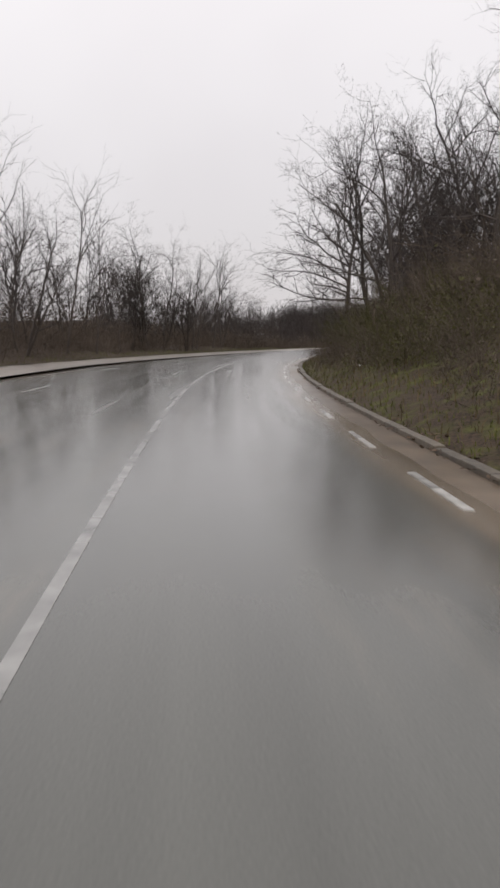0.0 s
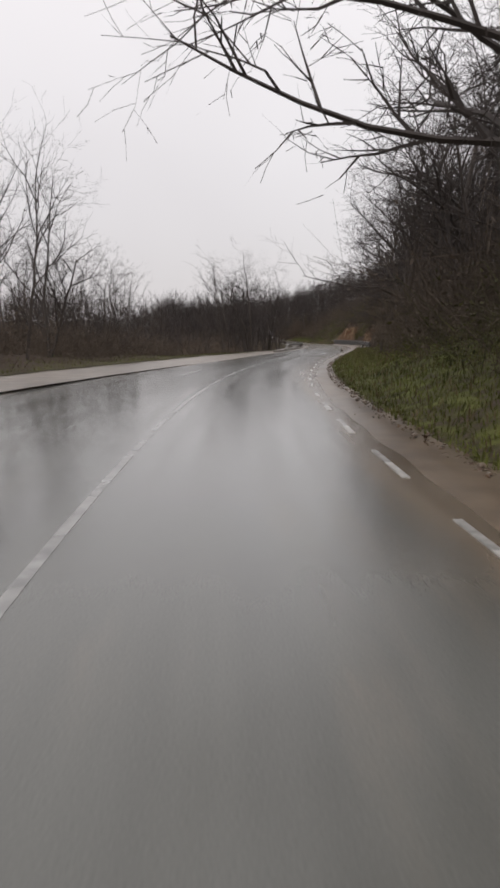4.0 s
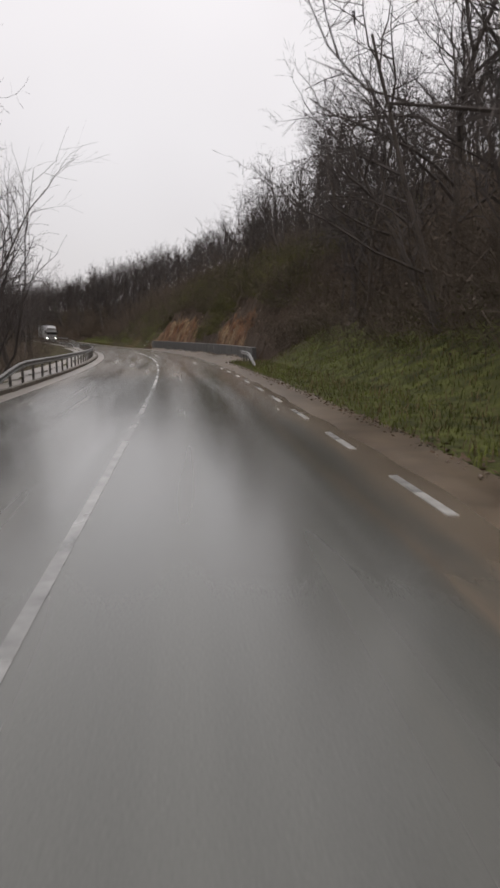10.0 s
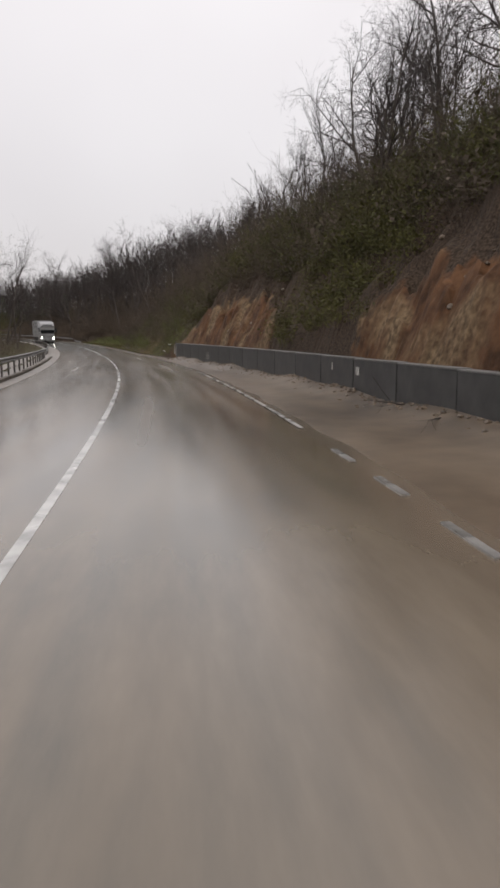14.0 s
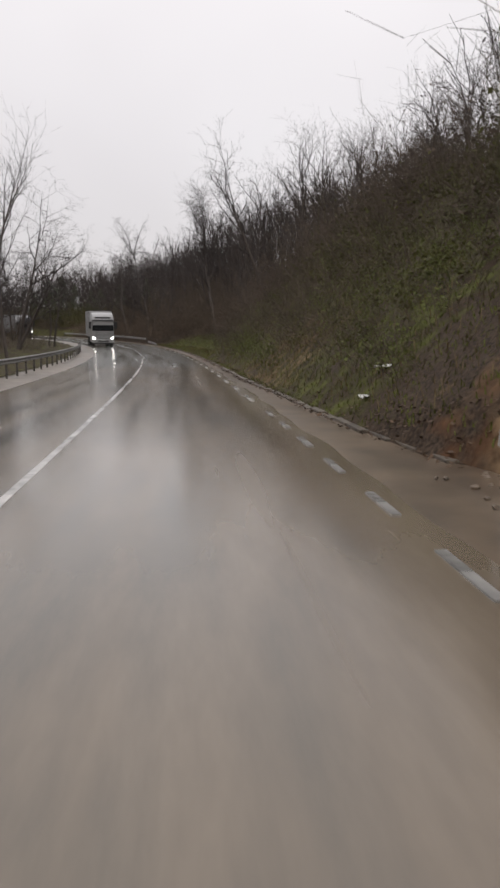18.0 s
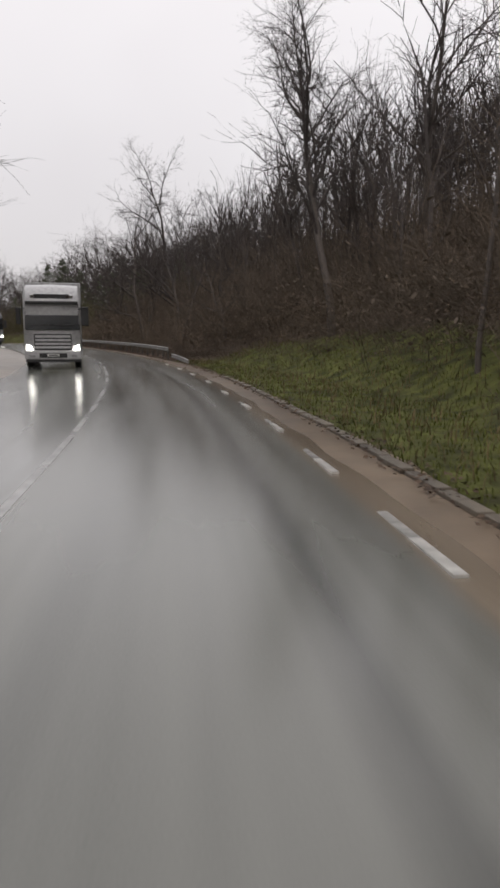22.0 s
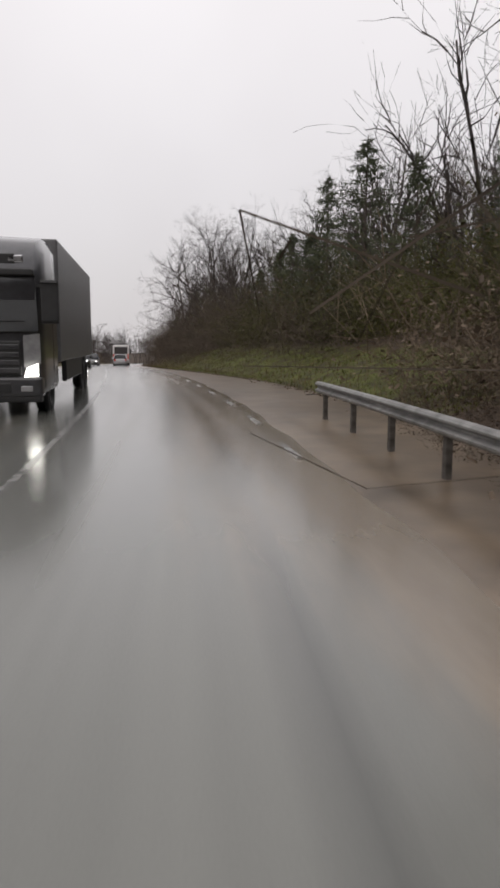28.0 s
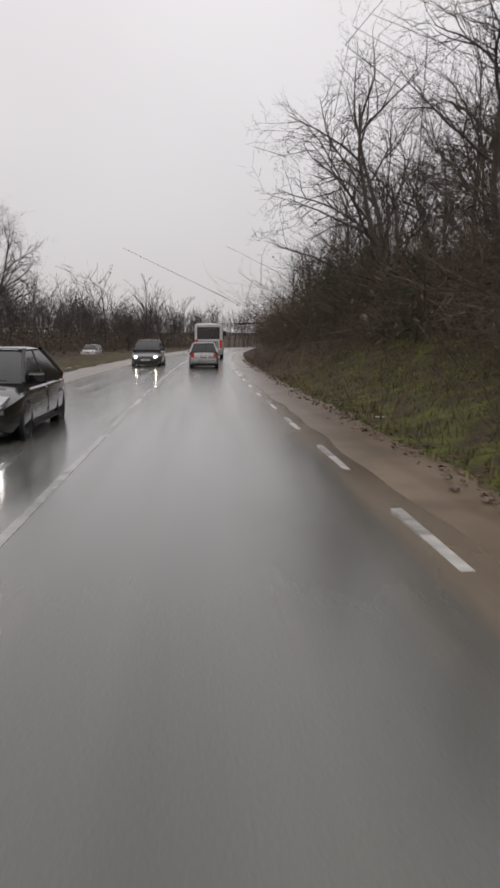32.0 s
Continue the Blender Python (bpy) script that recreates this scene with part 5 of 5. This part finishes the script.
def car(label, m, paint, length=4.4, width=1.78, tall=1.46, estate=False, lamps=None, tails=None, fog=False, name="car"):
    """A car with its nose towards +y, wheels on z = 0."""
    ob = thing(name, m, label, "car")
    L2, w = length / 2, width / 2
    belt = tall * .62
    body = [(L2, sec(w * .70, .34, .52, .9, .8)), (L2 - .06, sec(w * .84, .24, .64)), (L2 - .28, sec(w * .95, .19, .74)), (L2 - .75, sec(w, .18, .83)),
            (L2 - 1.15, sec(w, .18, belt)), (0, sec(w, .18, belt + .01)), (-L2 + .75, sec(w, .18, belt + .03)),
            (-L2 + .25, sec(w * .97, .2, belt + (.03 if estate else .02))), (-L2 + .05, sec(w * .88, .26, belt - .06)), (-L2, sec(w * .76, .36, belt - .2))]
    part("body", loft_mesh("body", body, paint), None, ob)
    part("underbody", box_mesh("underbody", (-w * .8, w * .8, -L2 + .3, L2 - .3, .13, .3), P_trim, .02), None, ob)
    ws, rf = L2 - .98, L2 - 1.95
    rr, rb = (-L2 + .55, -L2 + .12) if estate else (-L2 + 1.35, -L2 + .36)
    wb, wt, z0, z1 = w * .93, w * .7, belt - .02, tall - .03

    def wx(f):
        return wb + (wt - wb) * f

    def cab(f):
        zt = z0 + (z1 - z0) * f
        return [(0, z0 - .12), (wb, z0 - .12), (wb, z0), (wx(f), zt), (wx(f) * .8, zt + .018 * f), (0, zt + .03 * f)]
    bow = (.02, .3, .58, .82, 1.0)
    slope = lambda a, c: [(a + (c - a) * f ** 1.25, cab(f)) for f in bow]
    part("windscreen", loft_mesh("windscreen", slope(ws, rf), P_glass), None, ob)
    part("side_windows", loft_mesh("side_windows", [(rf, cab(1)), ((rf + rr) / 2, cab(1)), (rr, cab(1))], P_glass), None, ob)
    part("rear_window", loft_mesh("rear_window", slope(rb, rr), P_glass), None, ob)

    def top(k, up):
        return [(0, z1 - .05), (wt * k + .012, z1 - .05), (wt * k + .012, z1), (wt * k * .85, z1 + .022 + up), (0, z1 + .034 + up)]
    part("roof", loft_mesh("roof", [(rf + .1, top(.96, -.03)), (rf - .1, top(1, .005)), ((rf + rr) / 2, top(1, .02)), (rr + .1, top(1, .005)), (rr - .1, top(.96, -.03))], paint), None, ob)
    y_mid = (rf + rr) / 2 + .1
    for sx in (-1, 1):
        for nm, y0, y1 in (("front_pillar", ws, rf), ("rear_pillar", rb, rr)):
            pts = [np.array([sx * (wx(f) - .005), y0 + (y1 - y0) * f ** 1.25, z0 + (z1 - z0) * f]) for f in bow]
            sg = [(pts[q], pts[q + 1], .045 if nm[0] == "r" else .032, .04 if nm[0] == "r" else .03, 0) for q in range(len(pts) - 1)]
            part(nm, mesh_of(nm, *tubes(sg, lambda l: 7), P_trim if nm[0] == "f" else paint, True), None, ob)
        part("middle_pillar", panel_mesh("middle_pillar", [(sx * wb, y_mid - .05, z0), (sx * wb, y_mid + .05, z0), (sx * wt, y_mid + .04, z1), (sx * wt, y_mid - .04, z1)], .008, P_trim), None, ob)
    for sx in (-1, 1):
        part("mirror", box_mesh("mirror", (sx * (w - .04), sx * (w + .15), ws - .5, ws - .4, belt + .0, belt + .11), paint, .035), None, ob)
        part("sill", box_mesh("sill", (sx * w * .9, sx * w * .995, -L2 + 1.15, L2 - 1.25, .17, .24), P_trim, .01), None, ob)
        part("door_seam", box_mesh("door_seam", (sx * w * .99, sx * (w + .003), y_mid - .006, y_mid + .006, .3, belt - .1), P_trim), None, ob)
        part("door_handle", box_mesh("door_handle", (sx * w * .985, sx * (w + .025), y_mid + .12, y_mid + .32, belt - .16, belt - .13), P_chrome, .008), None, ob)
        part("side_moulding", box_mesh("side_moulding", (sx * w * .99, sx * (w + .012), -L2 + 1.3, L2 - 1.4, .43, .455), P_chrome, .005), None, ob)
        hl = part("headlight", loft_mesh("headlight", [(L2 - .02, [(0, .56), (.1, .56), (.15, .6), (.13, .64), (0, .65)]), (L2 - .34, [(0, .6), (.13, .6), (.18, .66), (.17, .74), (0, .76)])], P_lens), None, ob)
        hl.location.x = sx * w * .66
        if lamps:
            bulb = part("bulb", box_mesh("bulb", (-.065, .065, L2 - .12, L2 + .012, .575, .665), lamps, .03), None, hl)
        if fog:
            part("fog_light", box_mesh("fog_light", (sx * w * .66 - .07, sx * w * .66 + .07, L2 - .14, L2 - .04, .3, .4), lamps or P_chrome, .03), None, ob)
        part("tail_light", box_mesh("tail_light", (sx * w * .66, sx * w * .84, -L2 - .01, -L2 + .12, belt - .28, belt - .06), tails or P_red, .02), None, ob)
    part("grille", box_mesh("grille", (-w * .38, w * .38, L2 - .07, L2 - .005, .5, .6), P_trim, .02), None, ob)
    for k in range(2):
        for sx in (-1, 1):
            z = .575 + .045 * k
            part("grille_bar", panel_mesh("grille_bar", [(sx * w * .56, L2 - .10, z), (sx * .02, L2 + .012, z + .025), (sx * .02, L2 + .012, z + .043), (sx * w * .56, L2 - .10, z + .018)], .006, P_chrome), None, ob)
    part("lower_spoiler", box_mesh("lower_spoiler", (-w * .8, w * .8, L2 - .2, L2 - .02, .17, .23), P_trim, .02), None, ob)
    part("air_intake", box_mesh("air_intake", (-w * .55, w * .55, L2 - .12, L2 - .03, .24, .36), P_trim, .02), None, ob)
    part("rear_bumper", box_mesh("rear_bumper", (-w * .86, w * .86, -L2 - .05, -L2 + .12, .3, .55), paint, .04), None, ob)
    for y, h in ((L2 + .006, .44), (-L2 - .055, .62)):
        p = part("number_plate", box_mesh("number_plate", (-.26, .26, y - .008, y + .008, h - .055, h + .055), P_plate, .004), None, ob)
        sgn = 1 if y > 0 else -1
        part("plate_bar", box_mesh("plate_bar", (-.18, .18, y + sgn * .008 - .002, y + sgn * .008 + .002, h - .025, h + .025), P_trim), None, p)
    for sx in (-.28, .28):
        part("wiper", box_mesh("wiper", (sx - .3, sx + .25, ws + .02, ws + .05, belt + .03, belt + .05), P_trim, .006), None, ob)
    add_wheels(ob, w - .12, (L2 - .88, -L2 + .86), .315)
    return ob


def turned(m):
    return m @ Matrix.Rotation(math.pi, 4, "Z")


def sitting(s, n):
    x, y, z = at(s, n)
    climb = float(np.interp(s, S, grade))
    return on_road(s, n, -.022 * abs(n) * min(1, abs(n) / 2)) @ Matrix.Rotation(math.atan(climb), 4, "X")


car("black saloon car with lit headlamps on the wet road", turned(sitting(393.4, -2.1)), P_black, 4.5, 1.8, 1.48, False, P_lamp, None, True)
car("dark grey off-road car with lit headlamps approaching", turned(sitting(426, -2.0)), P_grey, 4.6, 1.86, 1.68, True, P_warm)
car("silver estate car seen from behind, driving in the rain", sitting(423.5, 1.65), P_silver, 4.6, 1.76, 1.5, True, None, P_redlit)
car("white car standing in the lay-by behind the barrier", turned(sitting(462, -13.0)), P_white, 4.3, 1.75, 1.45, True)


def coach(label, m):
    ob = thing("coach", m, label, "bus")
    w, L2, h = 1.25, 4.6, 3.15

    def s_(f, z0, z1):
        return [(0, z0), (w * f * .96, z0), (w * f, z0 + .15), (w * f, z1 - .5), (w * f * .97, z1 - .15), (w * f * .85, z1 - .02), (0, z1 + .03)]
    part("body", loft_mesh("body", [(-L2, s_(.95, .45, h - .12)), (-L2 + .12, s_(1, .35, h)), (0, s_(1, .32, h)), (L2 - .4, s_(1, .32, h)), (L2, s_(.92, .45, h - .25))], P_white), None, ob)
    part("rear_window", box_mesh("rear_window", (-1.02, 1.02, -L2 - .02, -L2 + .1, 1.75, 2.85), P_pane, .06), None, ob)
    part("engine_cover", box_mesh("engine_cover", (-.9, .9, -L2 - .03, -L2 + .1, .95, 1.65), P_silver, .04), None, ob)
    for i in range(5):
        part("vent_slat", box_mesh("vent_slat", (-.7, .7, -L2 - .05, -L2 - .01, 1.05 + i * .1, 1.1 + i * .1), P_trim, .01), None, ob)
    part("bumper", box_mesh("bumper", (-1.22, 1.22, -L2 - .12, -L2 + .15, .4, .78), P_silver, .06), None, ob)
    for sx in (-1, 1):
        part("tail_light", box_mesh("tail_light", (sx * .98, sx * 1.17, -L2 - .03, -L2 + .1, .95, 1.72), P_redlit, .03), None, ob)
        part("top_lamp", box_mesh("top_lamp", (sx * .85, sx * 1.0, -L2 + .0, -L2 + .1, 2.98, 3.03), P_red, .015), None, ob)
        part("mirror", box_mesh("mirror", (sx * 1.28, sx * 1.5, L2 - .2, L2 - .05, 2.1, 2.6), P_trim, .04), None, ob)
        for i in range(5):
            y0 = -L2 + .5 + i * 1.65
            part("side_window", box_mesh("side_window", (sx * (w - .05), sx * (w + .012), y0, y0 + 1.55, 1.75, 2.75), P_glass, .01), None, ob)
    p = part("number_plate", box_mesh("number_plate", (-.26, .26, -L2 - .14, -L2 - .11, .52, .64), P_plate, .004), None, ob)
    part("plate_bar", box_mesh("plate_bar", (-.18, .18, -L2 - .145, -L2 - .135, .555, .605), P_trim), None, p)
    add_wheels(ob, w - .17, (L2 - 2.0, -L2 + 2.1), .46, .28)
    return ob


coach("white coach with a dark rear window and red tail lamps", sitting(447, 1.6))


def lorry(label, m, paint, end=-11.5, cover=None, straps=True):
    """Tractor unit with a covered trailer, nose towards +y at the origin."""
    ob = thing("lorry", m, label, "truck")
    w = 1.25

    def s_(f, z0, z1):
        return [(0, z0), (w * f * .97, z0), (w * f, z0 + .12), (w * f, (z0 + z1) / 2), (w * f * .985, z1 - .3), (w * f * .9, z1 - .04), (0, z1)]
    part("cab", loft_mesh("cab", [(0, s_(.9, .55, 2.9)), (-.1, s_(.97, .5, 3.2)), (-.35, s_(1, .48, 3.55)), (-1.0, s_(1, .48, 3.75)), (-2.2, s_(1, .48, 3.8))], paint), None, ob)
    part("windscreen", panel_mesh("windscreen", [(-1.17, .03, 1.74), (1.17, .03, 1.74), (1.12, -.06, 2.86), (-1.12, -.06, 2.86)], .02, P_glass), None, ob)
    part("sun_visor", box_mesh("sun_visor", (-1.12, 1.12, -.06, .16, 2.84, 2.97), P_trim, .03), None, ob)
    part("name_panel", box_mesh("name_panel", (-.75, .75, -.2, -.06, 3.08, 3.28), P_trim, .02), None, ob)
    part("grille", box_mesh("grille", (-.8, .8, -.02, .05, .85, 1.55), P_trim, .03), None, ob)
    for i in range(4):
        part("grille_slat", box_mesh("grille_slat", (-.76, .76, .04, .07, .90 + i * .16, 1.0 + i * .16), paint, .012), None, ob)
    part("scuttle_gap", box_mesh("scuttle_gap", (-1.14, 1.14, -.03, .045, 1.72, 1.79), P_trim, .01), None, ob)
    part("lower_lip", box_mesh("lower_lip", (-1.18, 1.18, -.28, .07, .3, .43), P_trim, .03), None, ob)
    part("bumper", box_mesh("bumper", (-1.22, 1.22, -.3, .1, .42, .82), paint, .06), None, ob)
    for sx in (-1, 1):
        part("corner_deflector", panel_mesh("corner_deflector", [(sx * .86, .05, 1.0), (sx * 1.18, -.02, 1.08), (sx * 1.18, -.02, 1.7), (sx * .86, .05, 1.66)], .012, P_silver), None, ob)
        part("fog_lamp", box_mesh("fog_lamp", (sx * .9 - .12, sx * .9 + .12, .07, .115, .52, .64), P_lens, .02), None, ob)
    part("bumper_intake", box_mesh("bumper_intake", (-.6, .6, .08, .115, .5, .7), P_trim, .02), None, ob)
    for sx in (-1, 1):
        part("headlight", panel_mesh("headlight", [(sx * .86, .09, .82), (sx * 1.14, .05, .84), (sx * 1.13, .04, 1.08), (sx * .92, .08, 1.0)], .025, P_big), None, ob)
        part("roof_lamp", box_mesh("roof_lamp", (sx * .75 - .16, sx * .75 + .16, -.2, -.06, 3.1, 3.26), P_chrome, .03), None, ob)
        mr = part("mirror", box_mesh("mirror", (sx * 1.3, sx * 1.52, -.05, .12, 1.95, 2.7), P_trim, .05), None, ob)
        part("mirror_arm", box_mesh("mirror_arm", (sx * 1.15, sx * 1.36, -.05, .0, 2.62, 2.68), P_trim, .01), None, ob)
        part("side_window", box_mesh("side_window", (sx * 1.2, sx * 1.262, -1.35, -.45, 1.95, 2.75), P_glass, .01), None, ob)
        part("door_seam", box_mesh("door_seam", (sx * 1.24, sx * 1.256, -1.5, -1.485, .9, 2.9), P_trim), None, ob)
        part("wiper", box_mesh("wiper", (sx * .5 - .4, sx * .5 + .4, .05, .075, 1.93, 1.96), P_trim, .006), None, ob)
        part("trailer_skirt", box_mesh("trailer_skirt", (sx * 1.18, sx * 1.26, end + 4.2, -3.6, .55, 1.05), P_trim, .02), None, ob)
    part("trailer", box_mesh("trailer", (-1.27, 1.27, end, -2.7, 1.05, 3.95), cover or P_tarp, .05), None, ob)
    for i in range(int((-end - 3.2) / 1.1) if straps else 0):
        y = -3.6 - i * 1.1
        for sx in (-1, 1):
            part("trailer_strap", box_mesh("trailer_strap", (sx * 1.262, sx * 1.28, y - .03, y + .03, .95, 3.85), P_trim, .004), None, ob)
    p = part("number_plate", box_mesh("number_plate", (-.26, .26, .1, .12, .56, .67), P_plate, .004), None, ob)
    part("plate_bar", box_mesh("plate_bar", (-.18, .18, .118, .124, .59, .64), P_trim), None, p)
    add_wheels(ob, w - .2, (-1.3, end + 3.3, end + 2.0), .5, .3)
    return ob


lorry("white covered lorry with lit headlamps in the oncoming lane", turned(sitting(293.5, -2.2)), P_shade, -8.2)
lorry("dark lorry with a wet grey box trailer darkened for shade, oncoming", turned(sitting(347.6, -1.95)), P_grey, -12.2, P_box, False)
